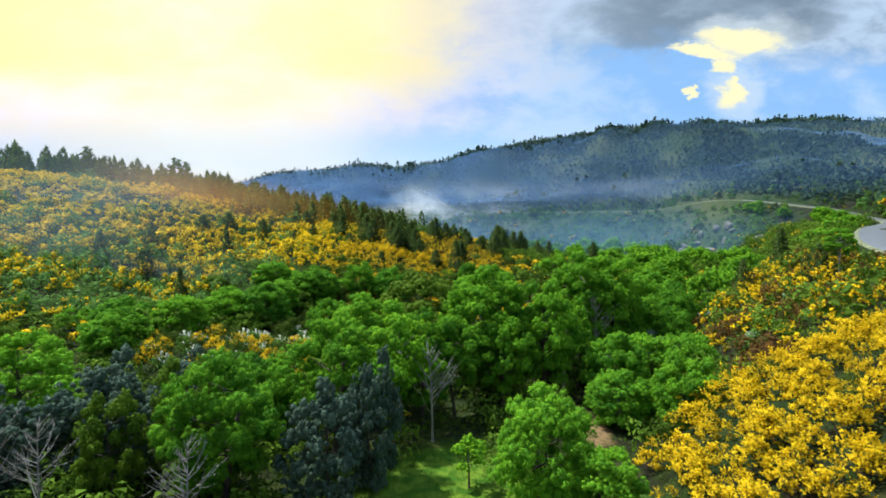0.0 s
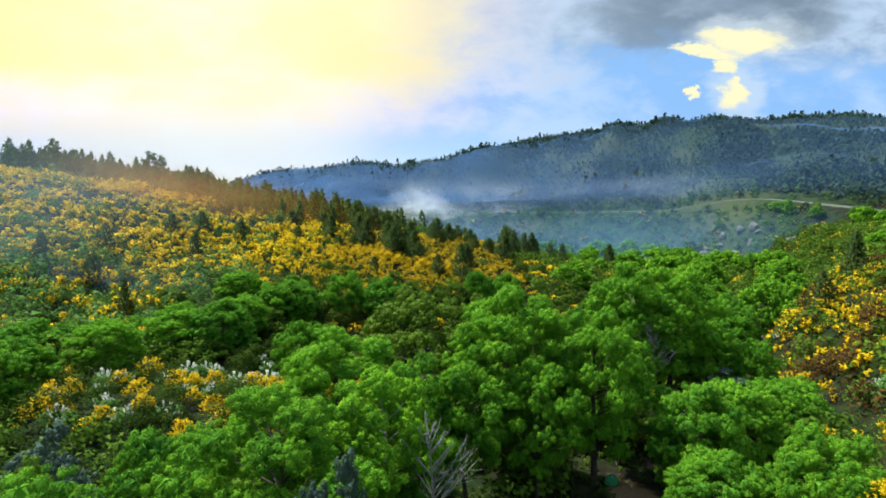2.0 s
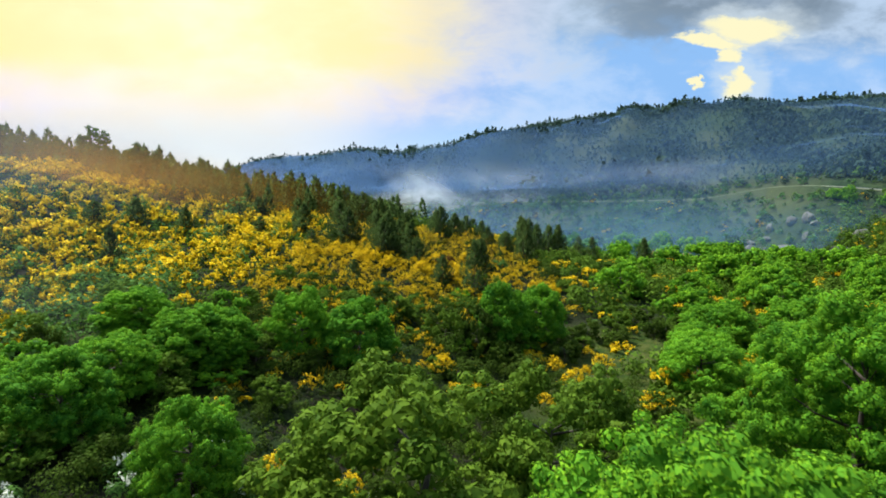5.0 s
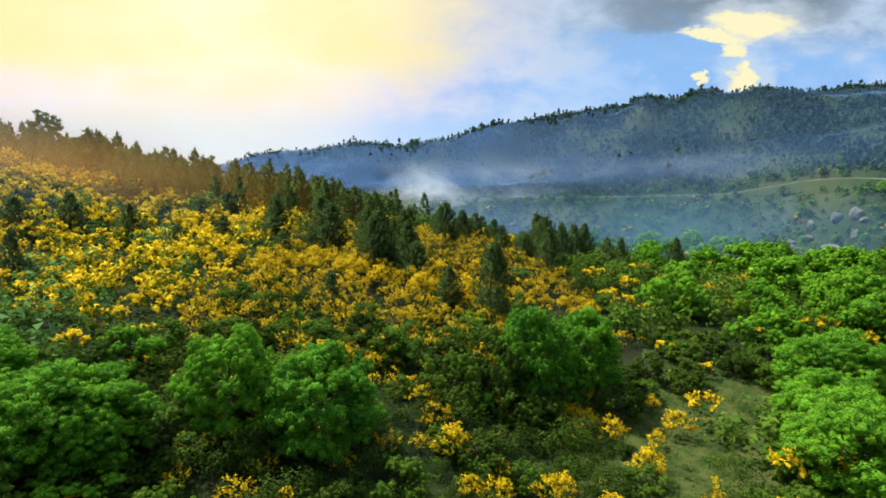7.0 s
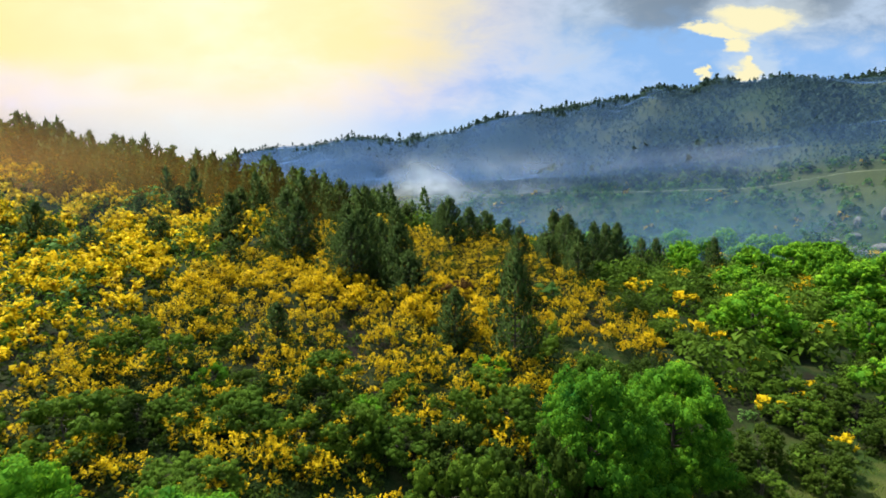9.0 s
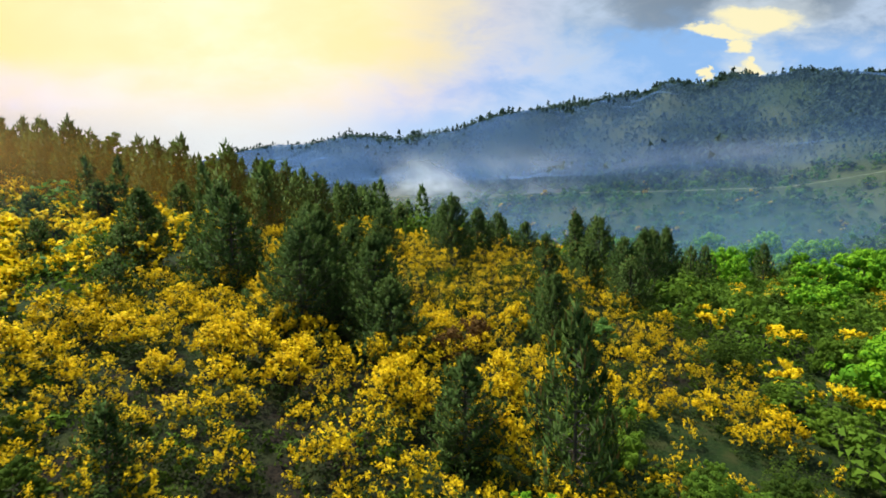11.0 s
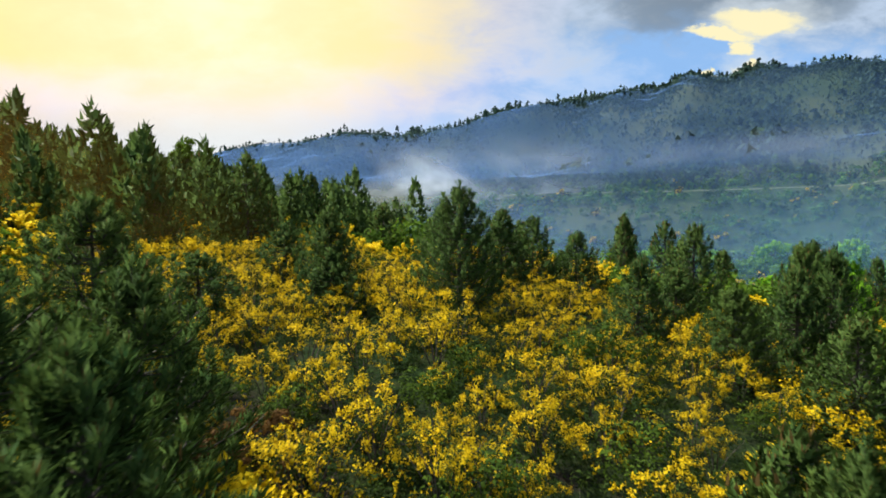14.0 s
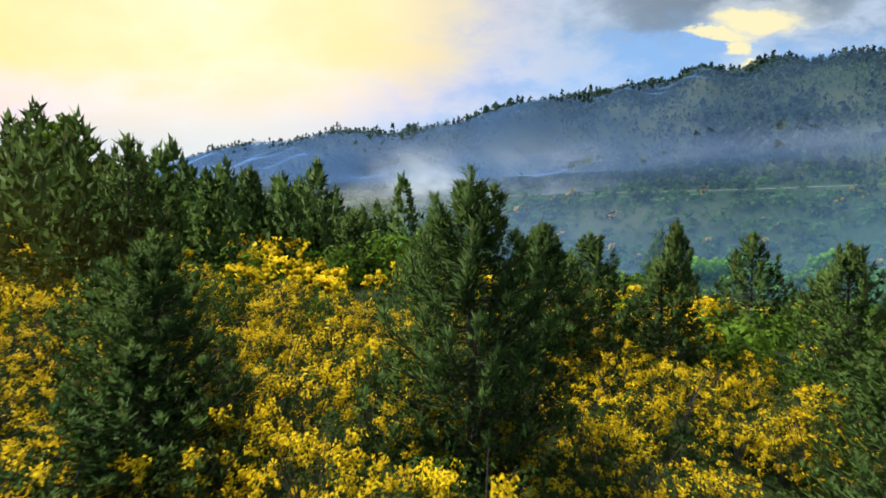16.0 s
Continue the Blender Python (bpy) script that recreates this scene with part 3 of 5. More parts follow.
def shrub_arrays(seed, wide, high, tufts, per, size, bloom, slim=0.42, up=0.55, reach=1.3, head=0.37, low=0.30):
    """Leaf and blossom of a many-headed shrub; bloom is the share of heads in flower."""
    rs = np.random.RandomState(seed)
    lp, ln, lf, bp, bn, bf = [], [], [], [], [], []
    for k in range(tufts):
        d = on_ball(1, rs, 0.05)[0]
        q = np.array((d[0] * wide * rs.uniform(0.35, 1), d[1] * wide * rs.uniform(0.35, 1), high * (low + (0.85 - low) * d[2] * rs.uniform(0.75, 1.15))))
        r = wide * head * rs.uniform(0.8, 1.2)
        if bloom and rs.rand() < bloom:
            # sprays that fan upwards, in flower but for their foot
            along = 8
            sprays = max(3, per // along)
            way = unit(d * 0.7 + (0, 0, 0.75) + rs.normal(0, 0.55, (sprays, 3)))
            s = rs.uniform(0.30, 1.10, (sprays, along, 1))
            pos = (q - d * r * 0.3 + way[:, None] * s * r * reach + rs.normal(0, 0.028, (sprays, along, 3))).reshape(-1, 3)
            out = np.repeat(way, along, 0)
            face = out * 0.5 + rs.normal(0, 0.5, (sprays * along, 3)) + (0, 0, up)
            mass = out * 0.9 + d * 0.5 + rs.normal(0, 0.22, (sprays * along, 3))
            lit = s.ravel() > rs.uniform(0.20, 0.60, sprays * along)
            bp.append(pos[lit]), bn.append(face[lit]), bf.append(mass[lit])
            lp.append(pos[~lit]), ln.append(face[~lit]), lf.append(mass[~lit])
        else:
            dd = on_ball(per, rs, -0.4)
            lp.append(q + dd * r * rs.uniform(0.82, 1.06, (len(dd), 1))), ln.append(dd + (0, 0, up)), lf.append(dd + d * 0.5)
    skirt = on_ball(per * 2, rs, -0.05) * np.array((wide * 0.9, wide * 0.9, high * 0.45)) + (0, 0, 0.1)
    lp.append(skirt), ln.append(skirt), lf.append(skirt)
    leaves = cards(np.vstack(lp), np.vstack(ln), size, rs, 0.28, slim + 0.1, np.vstack(lf))
    blossom = cards(np.vstack(bp), np.vstack(bn), size * 0.95, rs, 0.6, slim + 0.15, np.vstack(bf)) if bp else None
    stems = []
    for _ in range(7):
        az, r = rs.uniform(0, 6.283), wide * rs.uniform(0.3, 0.8)
        stems.append(tube([(0, 0, -0.2), (math.cos(az) * r * 0.4, math.sin(az) * r * 0.4, high * 0.4), (math.cos(az) * r, math.sin(az) * r, high * 0.8)], [0.03, 0.02, 0.006], 3))
    return join(stems), leaves, blossom


def shrub(name, seed, leaf, flower, wide, high, tufts, per, size, bloom):
    top = empty(name)
    stems, leaves, blossom = shrub_arrays(seed, wide, high, tufts, per, size, bloom, 0.42, 0.55, 1.0, 0.24 if flower else 0.34, 0.14 if flower else 0.30)
    tagged(mesh_object("stem", *stems, [BARK], top), kind="stuff")
    leaf_object("foliage", leaves, [leaf], top)
    if blossom:
        leaf_object("blossom", blossom, [flower], top)
    return top


def scatter(name, protos, places, mats):
    """Many small plants in ONE object. protos: lists of (vertices, faces, normals, slot); places: x, y, z, turn, size, kind."""
    vs, fs, ns, ms, base = [], [], [], [], 0
    kinds = places[:, 5].astype(int)
    for k, proto in enumerate(protos):
        pl = places[kinds == k]
        if not len(pl):
            continue
        ca, sa, s = np.cos(pl[:, 3])[:, None], np.sin(pl[:, 3])[:, None], pl[:, 4:5]
        for v, f, n, slot in proto:
            x, y = v[None, :, 0] * ca - v[None, :, 1] * sa, v[None, :, 0] * sa + v[None, :, 1] * ca
            vs.append(np.stack((x * s + pl[:, 0:1], y * s + pl[:, 1:2], v[None, :, 2] * s + pl[:, 2:3]), -1).reshape(-1, 3))
            x, y = n[None, :, 0] * ca - n[None, :, 1] * sa, n[None, :, 0] * sa + n[None, :, 1] * ca
            ns.append(np.stack((x, y, np.broadcast_to(n[None, :, 2], x.shape)), -1).reshape(-1, 3))
            fs.append((f[None] + (np.arange(len(pl)) * len(v))[:, None, None]).reshape(-1, f.shape[1]) + base)
            ms.append(np.full(len(pl) * len(f), slot))
            base += len(pl) * len(v)
    return mesh_object(name, np.vstack(vs), np.vstack(fs), mats, index=np.concatenate(ms), normals=np.vstack(ns))


def jittered(x0, x1, y0, y1, gap, seed):
    rs = np.random.RandomState(seed)
    gx, gy = np.meshgrid(np.arange(x0, x1, gap), np.arange(y0, y1, gap))
    p = np.column_stack((gx.ravel(), gy.ravel())) + rs.uniform(-0.48, 0.48, (gx.size, 2)) * gap
    return p, rs


def stand(ob, x, y, size=1.0, turn=0.0, sink=0.0, tall=None):
    """Place a thing on the ground."""
    ob.matrix_basis = pose(x, y, at(x, y) - sink, 0, 0, turn) @ Matrix.Diagonal((size, size, tall or size, 1))
    return ob


def plant(master, x, y, size, turn, tall=None, label="", first=[]):
    """A copy of a master plant on the ground; the master itself takes the first place."""
    if master.name in first:
        ob = copy_thing(master, Matrix())
    else:
        ob = master
        first.append(master.name)
    stand(ob, x, y, size, turn, 0.0, tall)
    return tagged(ob, label)


# ---- broad-leaved trees of the valley ----
OAKS = [leafy_tree("oak_tree", 11 + i, OAK, BARK, 14.5, 4.4, c, n, 1000, 0.064, r, 1, 1.38) for i, (c, n, r) in enumerate(((0.20, 56, 1.22), (0.14, 50, 1.32), (0.25, 60, 1.16), (0.18, 46, 1.36)))]
MID_TREES = [leafy_tree("oak_tree", 16 + i, OAK, BARK, 7.5, 3.3, 0.0, n, 640, 0.058, r, 1, 1.06, 0.35) for i, (n, r) in enumerate(((54, 0.95), (48, 1.02), (60, 0.88)))]
LIGHT_OAKS = [leafy_tree("oak_tree", 21 + i, OAK, BARK, 8.0, 4.0, c, n, 190, 0.22, r) for i, (c, n, r) in enumerate(((0.08, 30, 1.35), (0.02, 26, 1.45), (0.10, 32, 1.25)))]
SMALL_OAKS = [leafy_tree("oak_tree", 26 + i, OAK, BARK, 8.0, 4.0, 0.02, n, 100, 0.36, r) for i, (n, r) in enumerate(((24, 1.5), (20, 1.7)))]
for o in OAKS + MID_TREES + LIGHT_OAKS + SMALL_OAKS:
    tagged(o, "bright green broad-leaved oak tree with a billowing crown", "tree", "valley trees")
OLIVE_TREE = tagged(leafy_tree("oak_tree", 31, OLIVE, BARK, 11.0, 4.2, 0.08, 46, 330, 0.13, 1.0), "dull olive-green oak tree with thin young leaves", "tree", "valley trees")
SLENDER = tagged(leafy_tree("birch_tree", 41, OAK, PALE, 11.0, 3.0, 0.30, 26, 620, 0.085, 1.0, 3), "slender green tree with pale bare stems showing", "tree", "valley trees")
DUSKY_TREE = tagged(leafy_tree("holm_oak_tree", 51, DUSKY, BARK, 9.0, 3.2, 0.05, 56, 240, 0.12, 0.9), "dusky grey-green holm oak with dense foliage", "tree", "valley trees")
SAPLING = tagged(leafy_tree("sapling", 61, OAK, BARK, 4.0, 1.1, 0.40, 9, 110, 0.13, 0.5), "young green sapling alone in the meadow", "tree", "valley trees")
BARE_TREE = tagged(bare_tree("bare_tree", 71), "leafless pale grey tree with thin spread branches", "tree", "valley trees")

# x, y, height of the top, crown radius
BIG_OAKS = [
    (-7.8, 58.3, 7.6, 4.6), (-2.0, 54, 6.6, 3.0), (-8.6, 44.5, 7.4, 3.9), (-14.6, 37.2, 6.5, 3.4), (4.4, 60.8, 10.2, 4.7),
    (10.6, 59.8, 8.8, 3.4), (1.2, 56, 5.6, 2.6), (6.0, 57, 5.8, 2.8), (18.6, 77.4, 10.8, 4.5), (23.2, 77.8, 10.2, 4.5),
    (17.8, 59.0, 3.6, 3.4), (22.0, 62.5, 2.6, 3.4), (21.4, 50.6, 3.4, 3.1), (16.2, 52.4, 1.4, 2.9), (30.6, 76.4, 3.1, 2.9)]
MID_OAKS = [
    (36.6, 93, 3.5, 3.2), (39.4, 99.6, 4.8, 3.5), (50.4, 110, 5.9, 4.0), (57, 116, 4.6, 4.2), (7.0, 38.2, 4.0, 3.0),
    (10.2, 35.6, 0.6, 2.2), (-40, 70, 4.3, 3.6), (-44.5, 79.5, 4.6, 3.6), (-35.5, 77.4, 4.8, 3.1), (-32.5, 87, 3.6, 3.1),
    (-27, 87, 5.8, 3.3), (-26.6, 92.5, 5.5, 3.0), (-22.7, 98.6, 5.7, 3.4), (-16.5, 83, 3.9, 2.8), (-30.5, 103, 5.2, 3.0)]
FAR_OAKS = [
    (-14.9, 103.8, 7.7, 2.6), (-9.3, 103.4, 6.8, 3.1), (-21.2, 99, 6.2, 3.2), (5.4, 117.0, 6.6, 2.9), (10.6, 120.4, 6.0, 2.8),
    (28.2, 145.5, 4.5, 3.7), (33, 121, 3.6, 4.0), (24, 105, 3.2, 3.6), (60, 157, 4.8, 4.4), (71, 212, 5.2, 4.6),
    (82, 220, 5.0, 4.4), (50, 220, 6.0, 3.8), (68, 168, 4.8, 4.4), (80, 155, 4.6, 4.2), (101, 195, 6.0, 4.8)]
REAR_OAKS = [
    (-33, 45, 6.3, 3.6), (28, 86, 4.5, 4.0), (33, 104, 4.0, 3.8), (44, 122, 4.2, 4.0), (52, 140, 4.0, 4.2),
    (62, 180, 4.6, 4.4), (74, 190, 4.8, 4.6), (90, 205, 5.0, 4.5), (60, 205, 5.0, 4.0), (42, 178, 2.6, 2.8),
    (13, 70, 5.5, 3.8), (28, 66, 2.0, 3.2), (-16, 50, 3.5, 3.0), (27, 112, 2.8, 3.2), (94, 178, 5.0, 4.4)]
rs = np.random.RandomState(5)
for i, (x, y, top, r) in enumerate(BIG_OAKS + MID_OAKS + FAR_OAKS + REAR_OAKS):
    r *= 1.0 if i < 15 else 1.12
    tall = max(top - at(x, y), 1.55 * r)
    close = -45 < x < 48 and y < 128
    if tall > 8.4 and y < 84:
        plant(OAKS[i % 4], x, y, r / 4.9, rs.uniform(0, 360), tall / 14.5)
    elif close:
        plant(MID_TREES[i % 3], x, y, r / 3.7, rs.uniform(0, 360), tall / 7.5)
    else:
        plant((LIGHT_OAKS if y < 170 else SMALL_OAKS)[i % 2], x, y, r / 4.7, rs.uniform(0, 360), tall / 8.0)
for x, y, top, r in ((-2.6, 71.5, 8.6, 5.3), (4.4, 76, 7.6, 3.8), (-19, 42, 5.0, 2.2), (-22.5, 38.5, 3.5, 1.9), (30, 92, 3.2, 3.0)):
    plant(OLIVE_TREE, x, y, r / 4.2, rs.uniform(0, 360), (top - at(x, y)) / 11.0)
for x, y, top, r in ((-3.9, 50, 6.7, 2.6), (27, 84, 4.6, 3.0), (13.5, 64, 6.0, 2.6), (57.5, 83.5, 13.9, 2.2)):
    plant(SLENDER, x, y, r / 3.0, rs.uniform(0, 360), (top - at(x, y)) / 11.0)
for x, y, top, r in ((-7.6, 37.2, 5.0, 2.7), (-5.0, 40.2, 6.0, 2.0), (-25, 42, 5.4, 3.6), (-31, 39, 3.4, 3.2), (-21, 47, 4.4, 2.8), (21, 66, 1.4, 3.0), (27, 72, 1.0, 2.8)):
    plant(DUSKY_TREE, x, y, r / 3.7, rs.uniform(0, 360), (top - at(x, y)) / 9.0)
plant(SAPLING, 1.9, 41.0, 1.0, 20.0, (-0.4 - at(1.9, 41)) / 4.0)
for x, y, top in ((-24.0, 33.5, 3.4), (-29.0, 36.0, 3.6), (-14.8, 32.6, 2.6), (-0.9, 48.8, 4.6), (19.5, 73.0, 5.6)):
    plant(BARE_TREE, x, y, 1.0, rs.uniform(0, 360), (top - at(x, y)) / 8.0)

# the belt of green trees along the stream, further up the valley
p, rs = jittered(14, 118, 126, 262, 8.5, 14)
mid = knots(p[:, 1], (126, 150, 190, 220, 262), (42, 58, 78, 70, 40))
keep = (np.abs(p[:, 0] - mid) < knots(p[:, 1], (126, 190, 220, 262), (14, 22, 34, 40))) & (rs.rand(len(p)) < 0.5)
for i, (x, y) in enumerate(p[keep]):
    plant(LIGHT_OAKS[i % 3] if y < 165 else SMALL_OAKS[i % 2], x, y, rs.uniform(0.45, 0.8), rs.uniform(0, 360), rs.uniform(4.5, 7.5) / 8.0)

# trees along the lower side of the road
rs = np.random.RandomState(19)
for i in range(15):
    k = 51 + i * 3 + rs.randint(0, 3)
    d = ROAD[k + 1] - ROAD[k - 1]
    away = 7.5 + rs.uniform(0, 6)
    x, y = ROAD[k] + np.array((-d[1], d[0])) / np.hypot(*d) * away
    plant(SMALL_OAKS[i % 2], x, y, rs.uniform(0.45, 0.8), rs.uniform(0, 360), rs.uniform(3.6, 6.0) / 8.0)

# ---- pines ----
PINES = [tagged(pine_tree("pine_tree", 80 + i, 7.5, w, n, k, c, b, h), "dark green young pine with upright brownish shoots", "tree", "pines") for i, (w, n, k, c, b, h) in enumerate((
    (2.2, 20, 9, 190, 0.21, 0.018), (2.0, 21, 9, 190, 0.21, 0.018), (2.4, 20, 9, 190, 0.21, 0.018),
    (2.1, 17, 8, 76, 0.30, 0.036), (1.9, 18, 8, 76, 0.30, 0.036), (2.4, 17, 8, 76, 0.30, 0.036),
    (2.1, 15, 7, 36, 0.42, 0.064), (1.8, 16, 7, 36, 0.42, 0.064), (2.4, 14, 7, 36, 0.42, 0.064)))]
NEAR_PINES = [
    (-2.3, 169.6, 16.1, 1.49), (-9.4, 167.4, 14.7, 1.17), (-11.2, 142, 13.9, 1.4), (-10.9, 145.4, 14.8, 1.5), (-6.9, 142.8, 13.2, 1.4),
    (-5.7, 140.4, 10.8, 1.2), (4.7, 146.3, 10.4, 1.0), (-9.2, 148.0, 13.6, 1.3), (-13.6, 153.6, 15.2, 1.4), (10.8, 164, 10.8, 1.2), (11.8, 174, 10.6, 1.35), (13.7, 159.6, 10.1, 1.17), (7.4, 167.6, 11.9, 1.04), (15, 166, 11.5, 1.17),
    (17.4, 167, 12.3, 1.17), (21.6, 177, 11.9, 1.3), (24.2, 180, 11.9, 1.3), (17, 184, 13.1, 1.43), (7, 182, 12.7, 1.3),
    (0.8, 178, 14.5, 1.3), (3.4, 181, 13.9, 1.3), (-3.6, 183, 14.9, 1.3), (-13.2, 172, 13.1, 1.04), (-14.4, 162.5, 12.7, 1.17)]
SLOPE_PINES = [
    (-61.2, 147.6, 16.8, 1.43), (-46.6, 149.8, 15.6, 1.3), (-20.1, 152.5, 17.0, 1.5), (-56.4, 152, 17.4, 1.3), (-26.6, 152.7, 16.4, 1.3),
    (-18.0, 149.0, 15.6, 1.4), (-9, 165.8, 12.4, 1.04), (-1.6, 131.2, 8.6, 1.0), (2.9, 131.0, 10.6, 1.0), (4.3, 147.8, 10, 1.04), (-13.4, 126, 7.5, 0.72),
    (-36.8, 143.6, 12.8, 1.04), (-41.2, 161, 16.4, 1.3), (-40, 169, 17.8, 1.43), (-26.5, 150, 13.6, 1.17), (57, 219, 7, 1.3),
    (20.2, 215, 13.4, 1.56), (26, 236, 11.6, 1.56), (7, 223, 12.6, 1.43), (21.6, 219, 12.8, 1.43), (20.4, 200, 12.8, 1.43)]
RIDGE_PINES = [
    (2, 193, 12.7, 1.2), (-10.6, 200, 15.1, 1.44), (-16.5, 204, 15.9, 1.44), (-26.4, 190, 19.9, 1.44), (-18, 198, 18.3, 1.32),
    (-21, 187, 19.3, 1.32), (-33, 187, 20.7, 1.44), (-45, 98.5, 6.9, 0.72), (-57.5, 112, 9.9, 0.96), (-34, 151.5, 13.9, 0.96),
    (-30, 161, 14.9, 1.08), (-66, 130, 14.5, 1.08), (-70, 118, 13.1, 1.08), (-49, 131, 12.7, 0.96), (-23, 143, 11.7, 0.84),
    (-32.5, 172, 17.8, 1.2), (-24.5, 178, 17.9, 1.2), (31, 189, 8.7, 1.08), (36, 196, 8.3, 1.08), (29, 205, 9.3, 1.2),
    (53.6, 82.4, 11.7, 1.08), (48, 92, 8.8, 0.96), (62, 106, 13.8, 1.2)]
for i, (x, y, top, r) in enumerate(NEAR_PINES + SLOPE_PINES + RIDGE_PINES):
    plant(PINES[i % 3 + 3 * (i >= 10) + 3 * (i >= 32)], x, y, r * 0.94, rs.uniform(0, 360), max(top - at(x, y), 3.6) / 7.5)

# two tall feathery trees on the crest
TALL = tagged(leafy_tree("eucalyptus_tree", 95, OLIVE, BARK, 14.0, 2.1, 0.30, 26, 110, 0.20, 0.75, 2), "tall feathery eucalyptus standing above the pines", "tree", "crest trees")
for x, y, top, r in ((-88.6, 192.5, 35.8, 1.0), (-84.6, 191, 34.4, 0.8), (-90.5, 194, 31.5, 0.9), (-72.0, 182, 30.2, 1.0), (-76, 187, 29.6, 0.9), (-120, 196, 40.0, 1.0), (-54, 196, 26.4, 0.8), (-29.5, 194, 21.9, 0.7), (-38.6, 195, 23.0, 0.6)):
    plant(TALL, x, y, r, rs.uniform(0, 360), (top - at(x, y)) / 14.0)

# pine wood along the crest of the spur
FOREST_PINES = [[(*pine_arrays(120 + i, 8.0, w, 10, 6, 9, 0.72, 0.17)[1], 0)] for i, w in enumerate((1.9, 1.6, 2.2))]
p, rs = jittered(-190, 8, 168, 214, 3.1, 7)
line = 173 + 0.06 * (p[:, 0] + 20) ** 2 / 40
keep = (p[:, 1] > line + rs.uniform(-4, 6, len(p))) & (p[:, 1] < 214) & (p[:, 0] < -18 + (p[:, 1] - 190) * 0.5)
p = p[keep]
pl = np.column_stack((p, height(p[:, 0], p[:, 1]), rs.uniform(0, 6.28, len(p)), (0.68 + 0.34 * rs.rand(len(p)) + 0.45 * rs.rand(len(p)) ** 5) * knots(p[:, 0], (-150, -125, -105), (1.35, 1.1, 1.0)), rs.randint(0, 3, len(p))))
tagged(scatter("ridge_pine_wood", FOREST_PINES, pl, [PINE]), "dark pine wood along the crest of the hill", "wood", kind="stuff")

# ---- shrubs ----
BROOMS = [tagged(shrub("broom_shrub", 200 + i, BROOM, BLOOM, w, h, 40, 64, 0.040, b), "broom shrub covered in bright yellow blossom", "shrub", "broom shrubs") for i, (w, h, b) in enumerate(((1.25, 1.9, 0.64), (1.1, 1.6, 0.56), (1.4, 2.1, 0.68), (1.15, 1.7, 0.36)))]
BUSHES = [tagged(leafy_tree("green_bush", 220 + i, m, BARK, 2.1, 1.3, 0.0, 22, 240, 0.045, 0.40, 3, 0.95, 0.3), t, "shrub", "green bushes") for i, (m, t) in enumerate(((BUSH, "low green rounded bush without blossom"), (OLIVE, "low olive-green bush with rounded heads"), (SCRUB, "low dark green bush without blossom"), (OAK, "bright green young oak bush on the valley floor")))]


def slots(arrays, leaf, flower):
    out = [(*arrays[1], leaf)]
    return out + ([(*arrays[2], flower)] if arrays[2] else [])


MATS = [BROOM, BLOOM, BUSH, GREYBUSH, WHITE, RUSTY, LIGHTBLOOM, SCRUB]
FINE = [slots(shrub_arrays(240 + i, w, h, 20, 42, 0.064, b, 0.42, 0.55, 1.10, 0.31), 0, 1) for i, (w, h, b) in enumerate(((1.25, 1.8, 0.82), (1.1, 1.6, 0.72), (1.35, 1.9, 0.50)))]
FINE += [slots(shrub_arrays(250, 1.4, 1.9, 15, 56, 0.068, 0), 7, 7), slots(shrub_arrays(251, 1.2, 1.5, 14, 40, 0.11, 0.4), 3, 4), slots(shrub_arrays(252, 1.2, 1.5, 14, 40, 0.11, 0.25), 5, 1)]
FINE += [slots(shrub_arrays(255, 1.25, 1.9, 27, 40, 0.085, 1.0, 0.42, 0.55, 1.1, 0.36), 0, 1)]
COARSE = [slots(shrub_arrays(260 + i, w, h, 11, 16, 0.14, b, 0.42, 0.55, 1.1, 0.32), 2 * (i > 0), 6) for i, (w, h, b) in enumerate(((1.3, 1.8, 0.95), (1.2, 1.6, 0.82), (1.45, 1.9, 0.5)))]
COARSE += [slots(shrub_arrays(270, 1.6, 1.9, 10, 16, 0.19, 0), 2, 2), slots(shrub_arrays(271, 1.3, 1.5, 9, 20, 0.14, 0.35), 3, 4), slots(shrub_arrays(272, 1.3, 1.5, 9, 20, 0.16, 0.14), 5, 1)]

COARSE += [slots(shrub_arrays(275, 1.3, 1.9, 10, 22, 0.145, 1.0), 0, 1)]
# for the slopes further off; lighter blossom and bush leaf stand in for haze
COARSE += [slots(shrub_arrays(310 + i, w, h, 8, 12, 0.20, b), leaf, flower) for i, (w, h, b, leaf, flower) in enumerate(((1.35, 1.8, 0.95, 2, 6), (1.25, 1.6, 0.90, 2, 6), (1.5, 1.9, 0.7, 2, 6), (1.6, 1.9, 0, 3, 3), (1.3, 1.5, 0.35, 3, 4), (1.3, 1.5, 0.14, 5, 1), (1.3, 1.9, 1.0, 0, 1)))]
p, rs = jittered(-150, 130, 24, 236, 1.9, 9)
x, y = p[:, 0], p[:, 1]
spur = spur_crest(x) - valley(y)
y0 = spur_foot(x)
t = (y - y0) / (176 - y0)
patch = waves(x, y, 26, 21) + 0.6 * waves(x, y, 9, 22)
d = x - bank_foot(y)
kind = np.full(len(p), -1)
roll = rs.rand(len(p))
